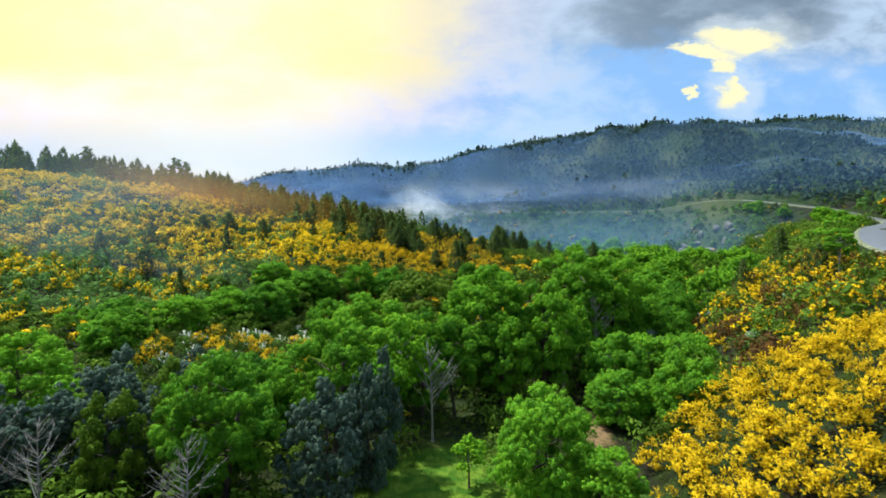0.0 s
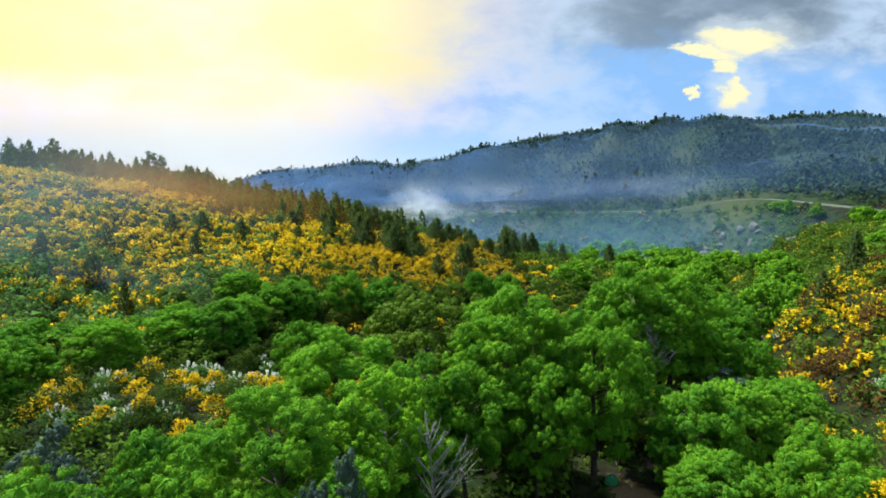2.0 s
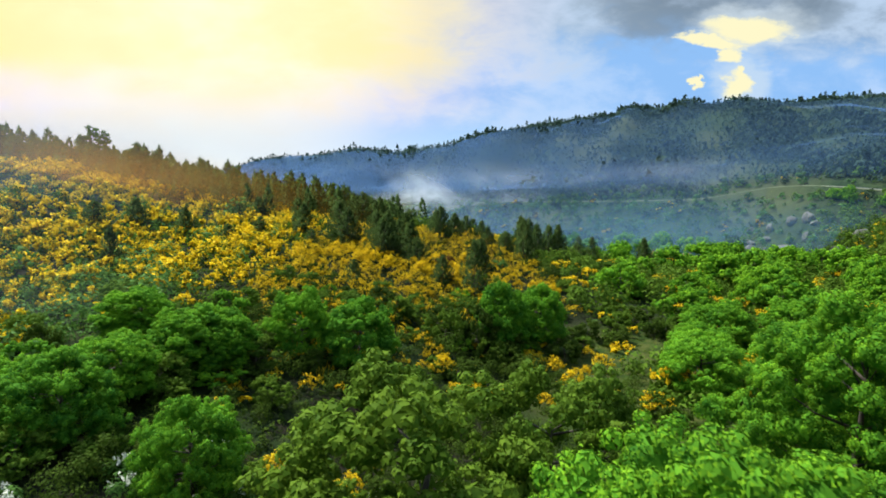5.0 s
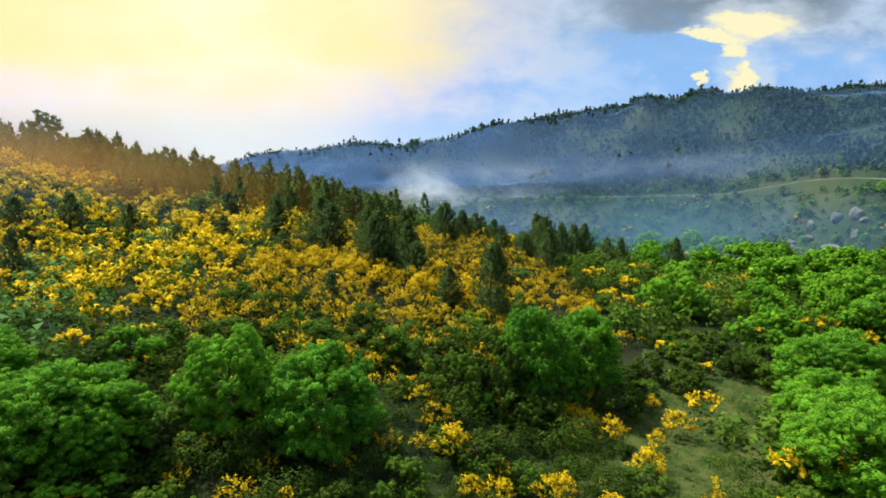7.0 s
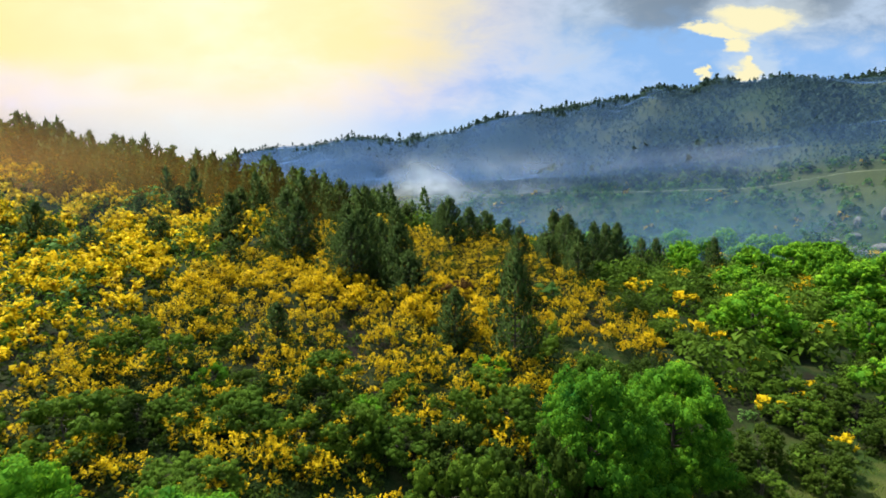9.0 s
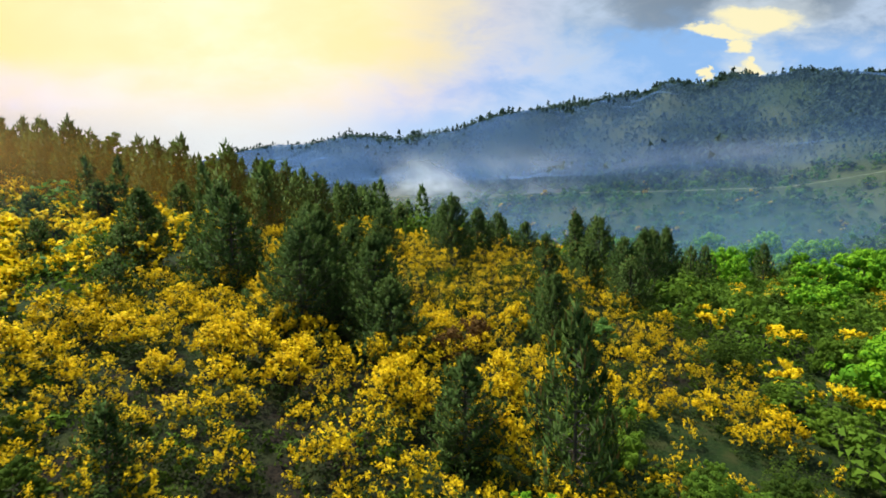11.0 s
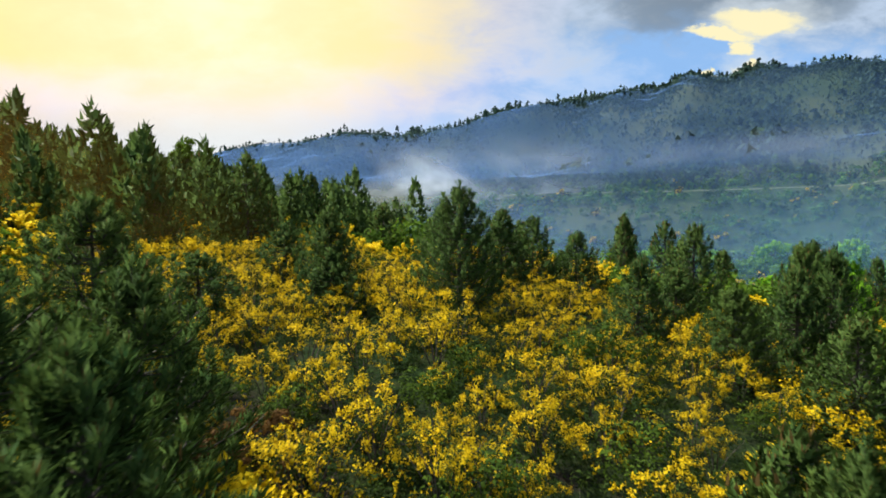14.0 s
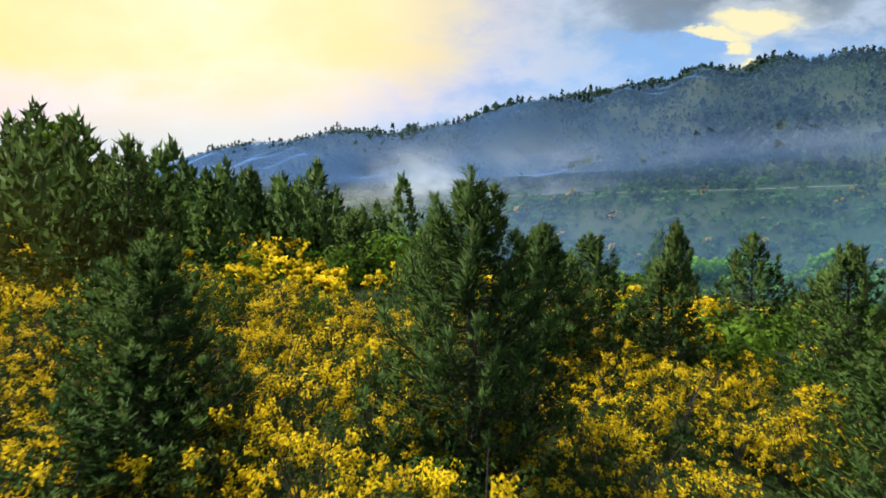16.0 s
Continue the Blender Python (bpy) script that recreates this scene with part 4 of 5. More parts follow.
# slope of the spur: broom above, green bushes below and to the right
slope = (spur > 3) & (t > 0.10) & (y < 194)
yellow = slope & (x < 16 - 0.1 * (y - 150)) & (t + 0.14 * patch > knots(x, (-60, -32, -16, -8, 8, 20), (0.36, 0.42, 0.30, 0.22, 0.26, 0.7)))
kind[slope & (roll < 0.46)] = 3
green = np.clip(np.where(np.abs(x + 3) < 21, 0.13, 0.18) + 0.22 * waves(x, y, 14, 23) + 0.18 * waves(x, y, 40, 24), 0.05, 0.75)
green += 0.22 * ((x < -28) & (y < 124))
green += 0.30 * ((x < -40) & (y < 160)) * (0.5 + 0.5 * waves(x, y, 24, 27))
green *= np.where((np.abs(x + 3) < 16) & (y > 140), 0.6, 1.0)
kind[yellow] = np.where(roll < 0.10, -1, np.where(roll < 0.10 + green * 0.5, 3, np.where(roll < 0.10 + green, 2, np.where(roll < 0.72, 0, 1))))[yellow]
some = slope & ~yellow & (roll > 0.86)
kind[some] = 1
rich = yellow & (np.abs(x + 3) < 21) & (y > 132) & (y < 148) & (kind >= 0) & (kind < 2)
kind[rich] = np.where(roll < 0.5, 6, 0)[rich]
# green heath of the valley side
heath = ~slope & (y > 100) & (d < 2)
kind[heath] = np.where(roll < 0.04 + 0.20 * (waves(x, y, 16, 25) > 0.15), 6, np.where(roll < 0.72, 3, -1))[heath]
# clearing with white and yellow shrubs
glade = (np.hypot((x + 25) / 13, (y - 71) / 9) < 1) | (np.hypot((x + 14) / 9, (y - 82) / 6) < 1)
kind[glade] = np.where(roll < 0.24, 6, np.where(roll < 0.50, 4, np.where(roll < 0.85, 3, -1)))[glade]
# the bank below the road
road_x = np.interp(y, ROAD[:74, 1], ROAD[:74, 0])
bank = (d > 0.3) & (y < 232) & (x < road_x - 7)
gold = bank & (y < 50 + 0.08 * d)
kind[bank] = np.where(roll < 0.26, 0, np.where(roll < 0.42, 2, np.where(roll < 0.47, 4, np.where(roll < 0.80, 5, 3))))[bank]
kind[gold] = np.where(roll < 0.80, 6, np.where(roll < 0.95, 0, 3))[gold]
kind[bank & (y > 105)] = np.where(roll < 0.8, 3, 2)[bank & (y > 105)]
upper = bank & ~gold & (y > 76) & (y < 112) & (d > 6)
kind[upper] = np.where(roll < 0.30, 0, np.where(roll < 0.60, 5, np.where(roll < 0.85, 2, 3)))[upper]
# undergrowth between the valley trees
under = (kind < 0) & (y < 110) & (y > 46) & (d < 1) & (roll < 0.45) & (np.abs(x) < 60) & ~glade
kind[under] = 3
left_floor = (kind < 0) & (x < -10) & (y < 60) & (roll < 0.7)
kind[left_floor] = 3
kind[np.abs(x) > 0.82 * y + 4] = -1
open_floor = (x > 9) & (x < 54) & (y > 84) & (y < 140) & (d < 1) & (kind == 3)
kind[open_floor & (roll > 0.22)] = -1
kind[np.hypot((x - 13) / 3.2, (y - 54) / 8.5) < 1] = -1
near = (np.abs(x + 3) < 21) & (y > 72) & (y < 184) | gold | glade
size = rs.uniform(0.75, 1.35, len(p))
size[kind == 3] *= 0.7 + 0.9 * rs.rand(np.count_nonzero(kind == 3)) ** 2
size[kind == -1] = 1
turn = rs.uniform(0, 6.28, len(p))
ground_z = height(x, y)
kind[~near & (kind >= 0) & (rs.rand(len(p)) < 0.38)] = -1
size[~near] *= 1.24
# the brooms along the way are things of their own
single = (kind >= 0) & (kind < 3) & (np.abs(x + 3) < 14) & (y > 148) & (y < 184)
one = np.flatnonzero(single)[:290]
for i in one:
    plant(BROOMS[int(kind[i] + roll[i] * 2) % 4], x[i], y[i], size[i], math.degrees(turn[i]))
lone = np.zeros(len(p), bool)
lone[one] = True
alone = np.flatnonzero((kind == 3) & near & ~gold & (y > 112))[:40]
for i in alone:
    plant(BUSHES[i % 4], x[i], y[i], size[i], math.degrees(turn[i]))
lone[alone] = True
off = (kind >= 0) & ~near & (x < 0) & (np.abs(x + 3) > 27) & (y > 84)
floor_p, rs = jittered(-26, 9, 82, 128, 4.4, 45)
more_p, rs = jittered(9, 54, 84, 140, 3.4, 49)
clear_p = np.hypot((more_p[:, 0] - 14) / 4, (more_p[:, 1] - 108) / 4) > 1
floor_p = np.vstack((floor_p[rs.rand(len(floor_p)) < 0.54], more_p[clear_p & (rs.rand(len(more_p)) < 0.46)]))
for bx, by in floor_p:
    if bx < bank_foot(by) + 1:
        wide = rs.uniform(0.7, 1.5)
        plant(BUSHES[rs.randint(0, 3)], bx, by, wide, rs.uniform(0, 360), wide * rs.uniform(0.75, 1.05))
for bx, by, top, r in ((2.6, 114.6, 4.1, 2.3), (-1.2, 113.6, 3.8, 2.2), (-1.6, 121.2, 4.2, 1.5), (-7.0, 117.0, 4.7, 1.9), (-19.5, 113.6, 6.2, 2.4), (-33.6, 109.0, 5.0, 2.8),
                       (-36.2, 112.0, 7.4, 3.0), (22.7, 128.4, 0.6, 1.9), (-12.2, 111.5, 3.6, 1.8), (-15.6, 117.0, 5.4, 1.7), (17.5, 124.0, 0.8, 1.7)):
    plant(BUSHES[int(abs(bx)) % 3], bx, by, r / 1.45, rs.uniform(0, 360), max(top - at(bx, by), 1.2 * r) / 2.1)
side_p, rs = jittered(4, 60, 126, 196, 5.2, 46)
for bx, by in side_p[rs.rand(len(side_p)) < 0.62]:
    if 17 - 0.1 * (by - 150) < bx < bank_foot(by) - 2:
        plant(BUSHES[rs.randint(0, 3)], bx, by, rs.uniform(0.8, 1.6), rs.uniform(0, 360), rs.uniform(0.7, 1.4))
foot_p, rs = jittered(-78, -12, 86, 128, 5.2, 48)
for bx, by in foot_p[rs.rand(len(foot_p)) < 0.62]:
    if 0.02 < (by - spur_foot(bx)) / (176 - spur_foot(bx)) < 0.34 and abs(bx) < 0.8 * by:
        plant(BUSHES[rs.randint(0, 4)], bx, by, rs.uniform(1.0, 2.0), rs.uniform(0, 360), rs.uniform(0.9, 1.7))
SALLOW = tagged(leafy_tree("sallow_bush", 230, GREYBUSH, BARK, 2.6, 1.5, 0.0, 16, 260, 0.060, 0.5, 3), "pale green sallow bush among the broom", "shrub")
plant(SALLOW, 8.2, 150.0, 1.0, 40.0, (6.3 - at(8.2, 150.0)) / 2.6)
DEAD = tagged(leafy_tree("withered_bush", 231, RUSTY, BARK, 1.6, 1.1, 0.0, 10, 200, 0.045, 0.45, 3), "withered reddish brown bush between the pines", "shrub")
for bx, by in ((-2.3, 142.0), (-1.0, 144.4), (-7.8, 150.6)):
    plant(DEAD, bx, by, 1.15, 30.0 * bx, 1.2)
table = np.column_stack((x, y, ground_z, turn, size, kind + 7 * off))
tagged(scatter("broom_thicket", FINE, table[(kind >= 0) & near & ~lone], MATS), "thicket of yellow-flowering broom and green heath", "shrubs", kind="stuff")
# small brooms that fill the slope along the way
p, rs = jittered(-24, 17, 108, 182, 1.45, 43)
wave = waves(p[:, 0], p[:, 1], 14, 23)
p = p[(rs.rand(len(p)) < knots(p[:, 1], (110, 145, 182), (0.85, 0.65, 0.4))) & (wave < 0.5) & ((p[:, 1] - spur_foot(p[:, 0])) / (176 - spur_foot(p[:, 0])) > 0.24) & (p[:, 0] < 16 - 0.1 * (p[:, 1] - 150))]
low = np.column_stack((p, height(p[:, 0], p[:, 1]), rs.uniform(0, 6.28, len(p)), rs.uniform(0.50, 0.85, len(p)) * knots(p[:, 1], (140, 158), (1.0, 0.8)), rs.randint(0, 3, len(p))))
YOUNG = [slots(shrub_arrays(330 + i, 1.2, 1.6, 10, 28, 0.085, b, 0.42, 0.55, 1.05, 0.32), 0, 1) for i, b in enumerate((0.85, 0.7, 0.55))]
tagged(scatter("young_broom", YOUNG, low, MATS), "low young broom in yellow blossom between the shrubs", "shrubs", kind="stuff")
tagged(scatter("hillside_shrubs", COARSE, table[(kind >= 0) & ~near & ~lone], MATS), "yellow broom and green shrubs over the hillside", "shrubs", kind="stuff")

# rough scrub on the ground about the way
p, rs = jittered(-110, 120, -60, 130, 7.0, 47)
gap = np.min(np.hypot(p[:, None, 0] - ROAD[None, :, 0], p[:, None, 1] - ROAD[None, :, 1]), axis=1)
p = p[(np.abs(p[:, 0]) > 0.82 * p[:, 1] + 4) & (gap > 6) & (np.hypot(p[:, 0] - 2, p[:, 1] - 38) > 18) & (np.hypot(p[:, 0], p[:, 1]) > 12)]
low = np.column_stack((p, height(p[:, 0], p[:, 1]), rs.uniform(0, 6.28, len(p)), rs.uniform(0.7, 1.5, len(p)), rs.choice((7, 9, 10, 12), len(p), p=(0.15, 0.2, 0.5, 0.15))))
tagged(scatter("rough_scrub", COARSE, low, MATS), "rough green and rusty scrub on the slopes", "shrubs", kind="stuff")

# grass of the meadow
rs = np.random.RandomState(51)
tuft = [(*blades(np.column_stack((rs.normal(0, 0.10, (9, 2)), np.full(9, -0.02))), unit(np.column_stack((rs.normal(0, 0.45, (9, 2)), np.full(9, 0.8)))), 0.26, 0.012, rs), 0)]
p, rs = jittered(-15, 19, 26, 56, 0.42, 52)
p = p[np.hypot(p[:, 0] - 2, p[:, 1] - 39) < 16.5]
q, _ = jittered(6, 40, 94, 126, 0.8, 53)
p = np.vstack((p, q[waves(q[:, 0], q[:, 1], 5, 54) > -0.2]))
low = np.column_stack((p, height(p[:, 0], p[:, 1]), rs.uniform(0, 6.28, len(p)), rs.uniform(0.6, 1.5, len(p)) * np.where(p[:, 1] > 90, 1.7, 1.0), np.zeros(len(p))))
tagged(scatter("meadow_grass", [tuft], low, [GRASS]), "short yellowish green meadow grass", "grass", kind="stuff")

# ---- the far hill ----
def far_tree(seed, wide, high, n):
    rs = np.random.RandomState(seed)
    a, t = rs.uniform(0, 6.28, n), rs.uniform(0.05, 1, n)
    r = wide * (1 - t * t) ** 0.8
    pos = np.column_stack((np.cos(a) * r, np.sin(a) * r, t * high))
    return [(*cards(pos, np.column_stack((np.cos(a), np.sin(a), np.full(n, 0.6))), 1.05, rs, 0.4, 0.8), 0)]


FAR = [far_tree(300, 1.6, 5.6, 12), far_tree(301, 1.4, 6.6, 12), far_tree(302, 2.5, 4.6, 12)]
p, rs = jittered(-330, 470, 150, 640, 2.7, 31)
x, y = p[:, 0], p[:, 1]
foot = knots(x, (-400, -20, 30, 75, 112, 130, 160, 220, 400), (440, 385, 348, 328, 303, 255, 200, 165, 150))
top_y = knots(x, (-400, -180, -75, -27, 34, 180, 240, 300, 370), (680, 600, 540, 506, 520, 570, 530, 500, 480))
# stands of trees between clearings that run slantwise up the hill
slant = waves(x - 0.5 * (y - 350), y * 0.4, 60, 41) + 0.55 * waves(x, y, 22, 42)
crest = np.abs(y - top_y) < 14
bald = (x > 176) & (x < 232) & (y > top_y - 26)
dens = np.where(crest, 0.62, np.clip(0.95 + 0.9 * slant, 0.42, 1.0))
gap = np.min(np.hypot(p[:, None, 0] - ROAD[None, ::3, 0], p[:, None, 1] - ROAD[None, ::3, 1]), axis=1)
keep = (y > foot + 10) & (gap > 8) & (y < top_y + 14) & ~bald & (rs.rand(len(p)) < dens)
grown = (0.40 + 0.50 * rs.rand(len(p)) ** 2) * np.where(crest, 0.66, 1.0) * np.clip(1.0 + 0.35 * slant, 0.6, 1.3) * np.where((x > 40) & (y < foot + 90), 1.0 + 0.5 * np.clip(slant, 0, 1), 1.0)
pl = np.column_stack((p, height(x, y), rs.uniform(0, 6.28, len(p)), grown, rs.randint(0, 3, len(p))))[keep]
tagged(scatter("far_hill_wood", FAR, pl, [HAZED_PINE]), "dark pine wood covering the far hillside", "wood", kind="stuff")
TINY = [slots(shrub_arrays(280 + i, 1.1, h, 5, 5, 0.36, 0), 2 if i else 0, 2) for i, h in enumerate((1.3, 1.6))]
TINY += [slots(shrub_arrays(284, 1.1, 1.3, 5, 7, 0.34, 0.3), 0, 1), slots(shrub_arrays(285, 1.0, 1.2, 5, 5, 0.34, 0), 3, 3)]
p, rs = jittered(-140, 280, 110, 420, 2.5, 33)
side = np.interp(p[:, 1], ROAD[:98, 1], ROAD[:98, 0])
keep = ((p[:, 1] > 222) | (p[:, 0] > side + 4)) & (p[:, 1] < knots(p[:, 0], (-400, -20, 30, 75, 112, 130, 160, 220, 400), (440, 385, 348, 328, 303, 255, 200, 165, 150)) + 60) & (rs.rand(len(p)) < 0.62 + 0.3 * waves(p[:, 0], p[:, 1], 30, 35))
gap = np.min(np.hypot(p[:, None, 0] - ROAD[None, :, 0], p[:, None, 1] - ROAD[None, :, 1]), axis=1)
low = p[:, 1] < np.interp(p[:, 0], ROAD[104:, 0][::-1], ROAD[104:, 1][::-1])
p = p[keep & ((gap > 6.0) | (low & (gap > 3.4) & (rs.rand(len(p)) < knots(p[:, 0], (50, 75, 110), (1.0, 0.35, 0.2)))))]
pl = np.column_stack((p, height(p[:, 0], p[:, 1]), rs.uniform(0, 6.28, len(p)), 0.7 + 1.9 * rs.rand(len(p)) ** 3, rs.choice(4, len(p), p=(0.14, 0.30, 0.06, 0.50))))
tagged(scatter("far_slope_scrub", TINY, pl, MATS), "low green scrub on the slope below the road", "shrubs", kind="stuff")

# low heath that closes the ground between the shrubs
p, rs = jittered(-80, 60, 52, 190, 1.7, 37)
x, y = p[:, 0], p[:, 1]
keep = (np.abs(x) < 0.8 * y) & (x < bank_foot(y) + 2) & (rs.rand(len(p)) < knots(np.abs(x + 3), (0, 18, 24, 60, 80), (0.97, 0.90, 0.62, 0.5, 0.2))) & (np.hypot(x - 2, y - 42) > 15) & (np.hypot((x - 13) / 2.6, (y - 54) / 8) > 1)
keep &= ~((x > 9) & (y > 84) & (y < 140)) | (rs.rand(len(p)) < 0.3)
p = p[keep]
pl = np.column_stack((p, height(p[:, 0], p[:, 1]) - 0.3, rs.uniform(0, 6.28, len(p)), rs.uniform(0.5, 0.95, len(p)), rs.choice(4, len(p), p=(0.78, 0.18, 0.03, 0.01))))
HEATH = [slots(shrub_arrays(290 + i, 1.0, 1.1, 6, 8, 0.17, 0.3 * (i == 2)), (7, 2, 0, 3)[i], 1) for i in range(4)]
HEATH += [slots(shrub_arrays(296 + i, 1.0, 1.1, 7, 20, 0.085, 0), 2 * i, 1) for i in range(2)]
beside = (np.abs(pl[:, 0] + 3) < 16) & (pl[:, 1] > 132)
pl[beside, 5] = 4
tagged(scatter("heath_undergrowth", HEATH, pl, MATS), "low dark green heath between the shrubs", "shrubs", kind="stuff")


# ---- mist lying in the valley, and tinted sheets added for haze ----
def mist_haze_material(name, thick, wisp, z0, z1, x0, x1, tone=(0.30, 0.47, 0.85, 1), shift=0.0, slope=0.0, edge=80):
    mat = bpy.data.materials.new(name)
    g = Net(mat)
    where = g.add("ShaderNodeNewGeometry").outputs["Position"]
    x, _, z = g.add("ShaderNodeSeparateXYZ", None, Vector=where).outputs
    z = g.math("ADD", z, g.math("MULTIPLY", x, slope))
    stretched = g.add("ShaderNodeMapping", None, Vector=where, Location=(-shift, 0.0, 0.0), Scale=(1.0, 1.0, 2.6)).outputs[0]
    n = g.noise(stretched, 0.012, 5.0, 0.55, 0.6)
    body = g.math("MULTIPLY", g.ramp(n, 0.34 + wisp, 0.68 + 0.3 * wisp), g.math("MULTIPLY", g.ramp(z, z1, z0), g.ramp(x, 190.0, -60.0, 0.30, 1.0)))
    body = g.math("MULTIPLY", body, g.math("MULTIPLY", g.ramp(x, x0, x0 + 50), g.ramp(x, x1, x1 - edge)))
    if name == "hill_haze":
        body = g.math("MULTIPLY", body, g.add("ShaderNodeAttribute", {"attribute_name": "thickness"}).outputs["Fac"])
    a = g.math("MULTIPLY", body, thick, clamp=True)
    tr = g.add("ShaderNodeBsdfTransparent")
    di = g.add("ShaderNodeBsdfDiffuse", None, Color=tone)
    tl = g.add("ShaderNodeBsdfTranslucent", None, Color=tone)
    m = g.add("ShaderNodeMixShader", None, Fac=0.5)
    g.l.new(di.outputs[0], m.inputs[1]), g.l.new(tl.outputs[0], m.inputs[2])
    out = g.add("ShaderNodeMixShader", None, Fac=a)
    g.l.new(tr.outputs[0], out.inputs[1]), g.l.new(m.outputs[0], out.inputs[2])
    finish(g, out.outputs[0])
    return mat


def mist_haze_sheet(y, x0, x1, z0, z1, mat, seed, label):
    """Soft sheet of mist and added haze, bowed by the air across the valley."""
    us, ws = np.linspace(x0, x1, 40), np.linspace(z0, z1, 10)
    gx, gz = np.meshgrid(us, ws)
    gy = y + 14 * waves(gx, gz * 2, 160, seed) + 0.25 * (gz - z0)
    v = np.stack((gx, gy, gz), -1).reshape(-1, 3)
    i = (np.arange(9)[:, None] * 40 + np.arange(39)[None]).ravel()
    ob = mesh_object("mist", v, np.stack((i, i + 1, i + 41, i + 40), 1), [mat], smooth=True)
    return tagged(ob, label, "mist", kind="stuff")


# the blue haze of distance, put into the colour of an added sheet
VEIL = mist_haze_material("hill_haze", 0.51, -0.3, 12.0, 260.0, -420.0, 480.0, (0.145, 0.275, 0.56, 1))
WISP = mist_haze_material("thick_mist", 0.99, 0.06, 20.0, 44.0, -100.0, 190.0, (0.84, 0.90, 1.0, 1), 21.0)
# added pale sheet that lightens the left slope like distance haze
HAZE = mist_haze_material("slope_haze", 0.17, -0.25, 8.0, 46.0, -230.0, -24.0, (0.62, 0.78, 1.0, 1), 0.0, 0.0, 60)
# orange sun glow put into the colour of a sheet before the crest
GLOW_SHEET = mist_haze_material("glow_tinted_sheet", 0.40, -0.25, 8.0, 18.0, -112.0, -12.0, (1.0, 0.48, 0.08, 1), 0.0, 0.20, 30)
# two added blue sheets that lighten the valley beyond like distance haze
LOW = mist_haze_material("low_haze", 0.36, -0.3, 9.0, 25.0, -22.0, 320.0, (0.30, 0.60, 1.0, 1), 0.0, 0.0, 30)
STREAM_HAZE = mist_haze_material("stream_haze", 0.46, -0.35, 2.0, 34.0, -34.0, 300.0, (0.34, 0.56, 1.0, 1))


def hill_haze_layer(off, seed):
    """Thin blue-tinted haze layer added over the far hill's woods; thins at its crest."""
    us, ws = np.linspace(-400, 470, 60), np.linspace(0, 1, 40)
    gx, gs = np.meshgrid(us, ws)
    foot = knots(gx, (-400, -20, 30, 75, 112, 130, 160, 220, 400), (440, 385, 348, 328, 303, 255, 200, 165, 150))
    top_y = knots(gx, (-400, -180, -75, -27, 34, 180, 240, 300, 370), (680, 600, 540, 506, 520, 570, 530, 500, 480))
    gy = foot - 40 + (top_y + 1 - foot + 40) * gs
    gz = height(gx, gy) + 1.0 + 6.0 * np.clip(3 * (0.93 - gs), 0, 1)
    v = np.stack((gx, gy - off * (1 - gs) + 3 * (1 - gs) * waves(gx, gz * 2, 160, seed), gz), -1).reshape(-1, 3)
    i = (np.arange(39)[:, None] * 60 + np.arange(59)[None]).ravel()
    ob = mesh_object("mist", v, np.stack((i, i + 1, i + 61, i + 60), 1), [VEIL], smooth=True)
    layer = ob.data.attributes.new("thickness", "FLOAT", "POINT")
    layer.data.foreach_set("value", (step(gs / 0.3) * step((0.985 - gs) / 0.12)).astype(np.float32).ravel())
    return tagged(ob, "thin blue-tinted sheet added for distance haze on the far hill", "mist", kind="stuff")


hill_haze_layer(8, 60)
for k, y in enumerate((118, 152)):
    mist_haze_sheet(y, -230, -26, 0, 48, HAZE, 80 + k, "thin pale sheet added for haze over the slope")
mist_haze_sheet(222, -22, 300, -5, 26, LOW, 88, "thin blue-tinted sheet added for haze by the stream trees")
mist_haze_sheet(163, -112, -12, 4, 52, GLOW_SHEET, 86, "orange-tinted sheet added for sun glow before the crest pines")
mist_haze_sheet(266, -15, 300, -5, 66, STREAM_HAZE, 84, "thin blue-tinted sheet added for haze along the stream")
mist_haze_sheet(338, -100, 190, 12, 48, WISP, 70, "white wisp of mist over the valley floor")


# ---- things at the edge of the meadow ----
def box(cx, cy, cz, sx, sy, sz, bevel=0.02):
    bm = bmesh.new()
    bmesh.ops.create_cube(bm, size=1.0)
    bmesh.ops.scale(bm, vec=(sx, sy, sz), verts=bm.verts)
    bmesh.ops.bevel(bm, geom=bm.edges[:], offset=min(bevel, 0.3 * min(sx, sy, sz)), segments=1, affect="EDGES")
    bmesh.ops.translate(bm, vec=(cx, cy, cz), verts=bm.verts)
    return bm


def part(name, bm, material, parent, label=""):
    me = bpy.data.meshes.new(name)
    bm.to_mesh(me)
    bm.free()
    me.materials.append(material)
    ob = new(name, me)
    ob.parent = parent
    return tagged(ob, label)


TIMBER = rough_material("weathered_timber", (0.16, 0.14, 0.12), (0.34, 0.31, 0.27), 4.0, 0.85)
DARKWOOD = rough_material("dark_timber", (0.03, 0.028, 0.025), (0.07, 0.06, 0.05), 4.0, 0.8)


def fence_post(x, y, high):
    top = empty("fence_post")
    part("post", box(0, 0, high / 2 - 0.2, 0.10, 0.10, high + 0.4), DARKWOOD, top)
    part("cap", box(0, 0, high + 0.02, 0.13, 0.13, 0.05), DARKWOOD, top)
    stand(top, x, y, 1.0, 12.0)
    return tagged(top, "dark wooden fence post standing in the meadow", "post")


fence_post(4.6, 34.2, 1.6)


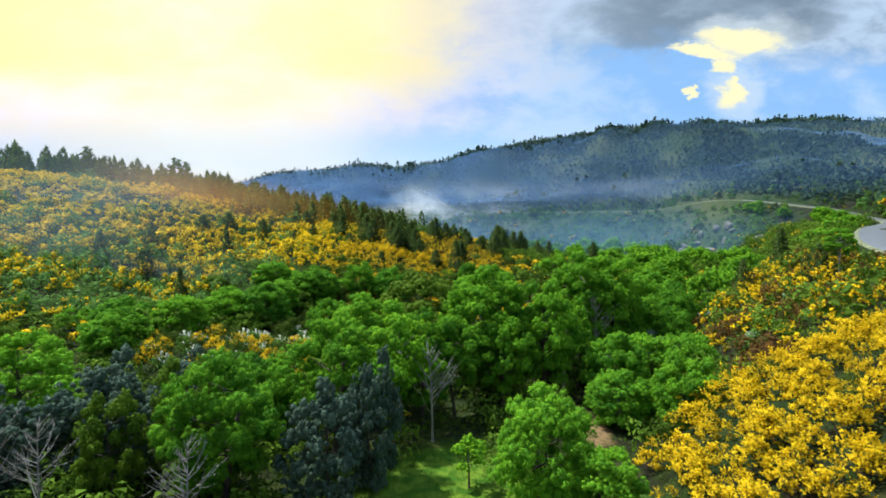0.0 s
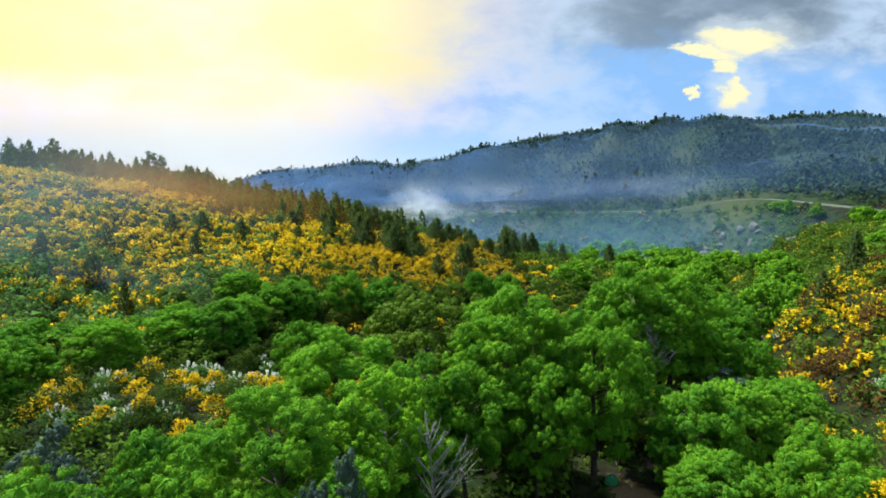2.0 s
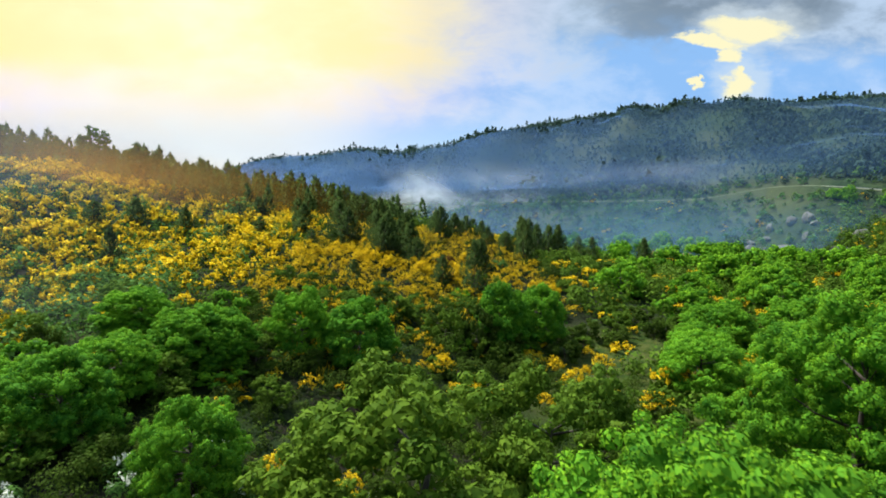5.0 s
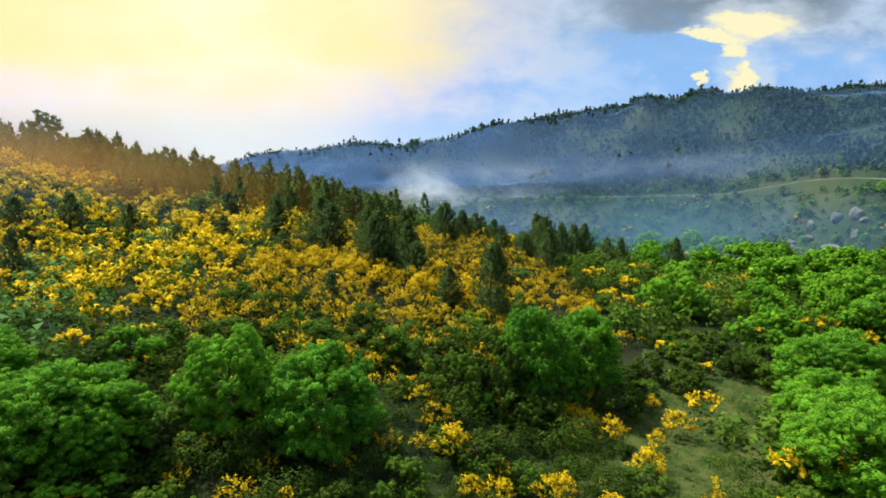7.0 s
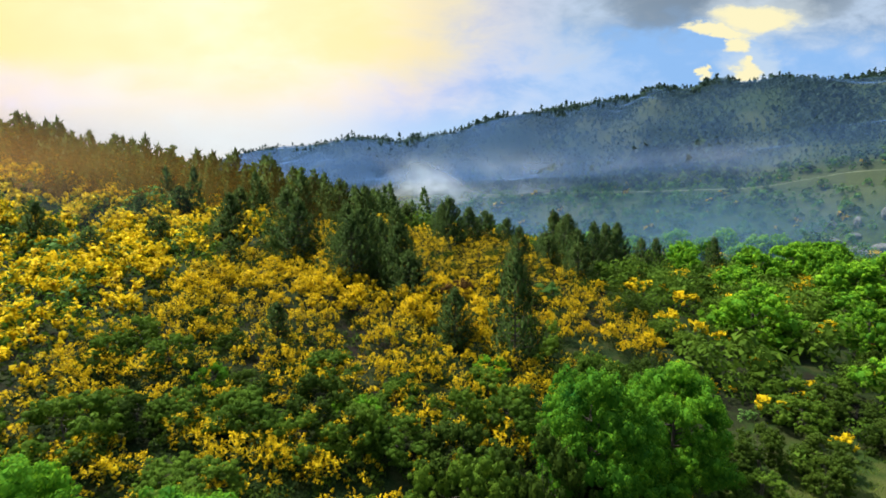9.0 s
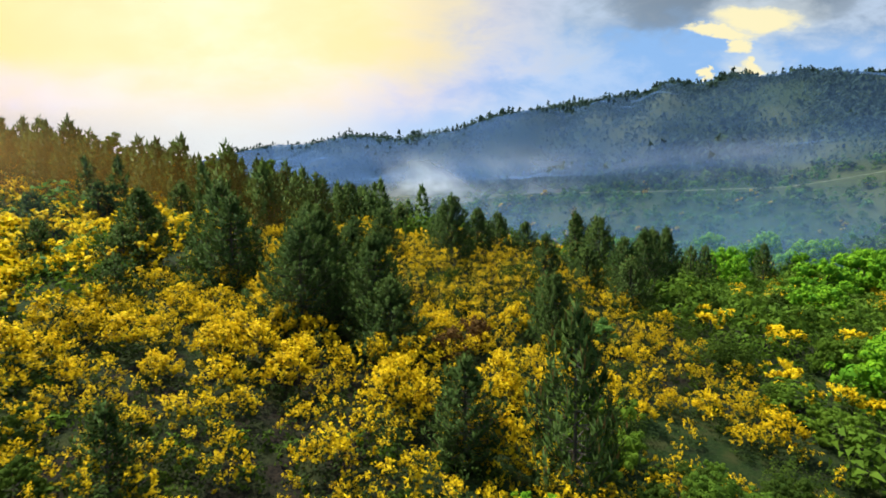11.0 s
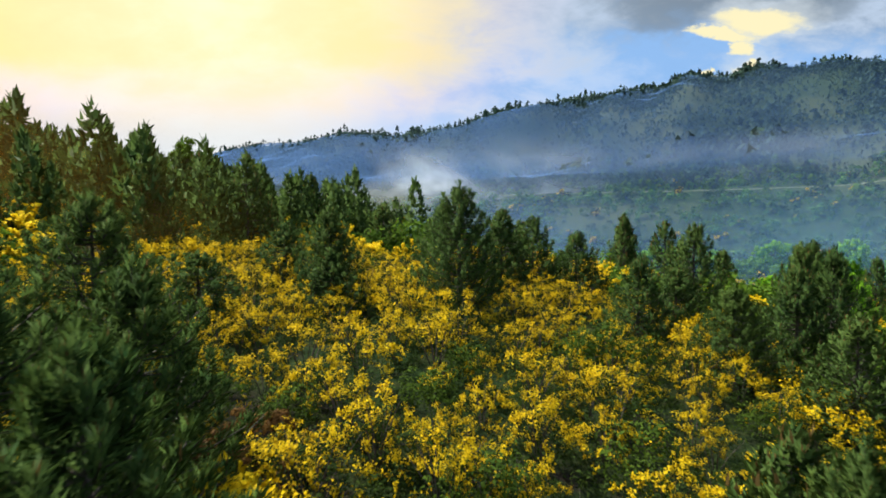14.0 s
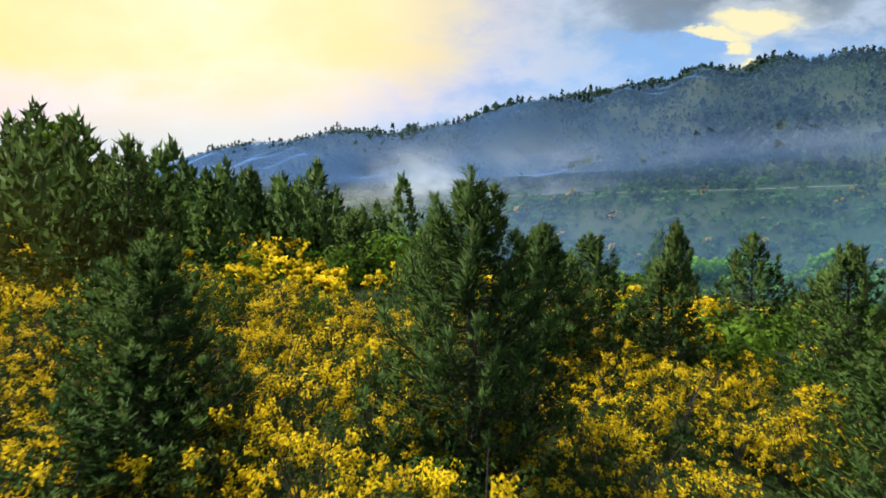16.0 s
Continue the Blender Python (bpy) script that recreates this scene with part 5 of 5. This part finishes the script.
def timber_table(x, y):
    top = empty("timber_table")
    for s in (-0.62, 0.62):
        part("trestle", box(s, 0, 0.34, 0.07, 0.62, 0.68), DARKWOOD, top)
    for k in range(5):
        part("board", box(0, -0.32 + 0.16 * k, 0.72, 1.6, 0.145, 0.04), TIMBER, top)
    stand(top, x, y, 1.0, 35.0)
    return tagged(top, "weathered timber table under the tree by the meadow", "table")


timber_table(6.1, 33.0)

ROCK = rough_material("grey_rock", (0.06, 0.06, 0.055), (0.17, 0.165, 0.15), 0.9, 0.9, 0.8)


def boulder(name, seed, label):
    """Rough grey outcrop: a lump with broken planes, sunk into the slope."""
    rs = np.random.RandomState(seed)
    bm = bmesh.new()
    bmesh.ops.create_icosphere(bm, subdivisions=3, radius=1.0)
    cuts = unit(rs.normal(0, 1, (9, 3)))
    depth = rs.uniform(0.62, 0.95, 9)
    for v in bm.verts:
        for n, d in zip(cuts, depth):
            over = float(v.co @ Vector(n)) - d
            if over > 0:
                v.co -= Vector(n) * over
        v.co += v.co.normalized() * 0.07 * noise.noise(v.co * 2.3 + Vector((seed, 0, 0)))
    bmesh.ops.scale(bm, vec=(1.2, 0.9, 0.85), verts=bm.verts)
    me = bpy.data.meshes.new(name)
    bm.to_mesh(me)
    bm.free()
    me.materials.append(ROCK)
    return tagged(new(name, me), label, "rock", "rocks below the road")


STONES = [boulder("boulder", 400 + i, "grey rock outcrop on the steep bank below the road") for i in range(3)]
p, rs = jittered(97, 121, 214, 262, 5.5, 401)
for i, (bx, by) in enumerate(p[rs.rand(len(p)) < 0.55]):
    if np.min(np.hypot(bx - ROAD[:, 0], by - ROAD[:, 1])) > 6:
        plant(STONES[i % 3], bx, by, rs.uniform(1.2, 3.0), rs.uniform(0, 360), rs.uniform(1.2, 3.4))


def radio_mast(x, y, high):
    """Slim steel mast with cross arms, on the bare summit."""
    top = empty("radio_mast")
    mesh_object("pole", *tube([(0, 0, -0.5), (0, 0, high * 0.5), (0, 0, high)], [0.16, 0.12, 0.06], 6), [DARKWOOD], top, smooth=True)
    for z, r in ((0.62, 0.9), (0.78, 0.7), (0.92, 0.5)):
        mesh_object("cross_arm", *tube([(-r, 0, high * z), (0, 0, high * z + 0.02), (r, 0, high * z)], [0.05, 0.06, 0.05], 5), [DARKWOOD], top)
    part("footing", box(0, 0, 0.1, 1.0, 1.0, 0.5), ROCK, top, "grey concrete footing")
    stand(top, x, y, 1.0, 20.0)
    return tagged(top, "slim dark radio mast on the bare hilltop", "mast")


radio_mast(203.0, 554.0, 8.0)

CANVAS = rough_material("green_canvas", (0.02, 0.20, 0.07), (0.05, 0.34, 0.13), 3.0, 0.6, 0.15)


def dome_tent(x, y):
    """Small half-round canvas tent with ribs over it and a hem along the ground."""
    top = empty("dome_tent")
    bm = bmesh.new()
    bmesh.ops.create_uvsphere(bm, u_segments=24, v_segments=14, radius=0.55)
    bmesh.ops.delete(bm, geom=[v for v in bm.verts if v.co.z < -0.08], context="VERTS")
    bmesh.ops.scale(bm, vec=(1.0, 0.85, 1.25), verts=bm.verts)
    bmesh.ops.translate(bm, vec=(0, 0, 0.08), verts=bm.verts)
    for f in bm.faces:
        f.smooth = True
    part("shell", bm, CANVAS, top)
    for k in range(2):
        a = math.radians(35 + 110 * k)
        line = [(0.56 * math.cos(u) * math.cos(a), 0.48 * math.cos(u) * math.sin(a), 0.70 * math.sin(u) + 0.06) for u in np.linspace(0, math.pi, 13)]
        mesh_object("rib", *tube(line, [0.014] * 13, 6), [DARKWOOD], top, smooth=True)
    ring = [(0.56 * math.cos(u), 0.48 * math.sin(u), 0.03) for u in np.linspace(0, 6.283, 25)]
    mesh_object("hem", *tube(ring, [0.025] * 25, 6), [DARKWOOD], top, smooth=True)
    stand(top, x, y, 1.0, 25.0)
    return tagged(top, "small green canvas dome tent beside the earth track", "tent")


dome_tent(12.0, 60.2)
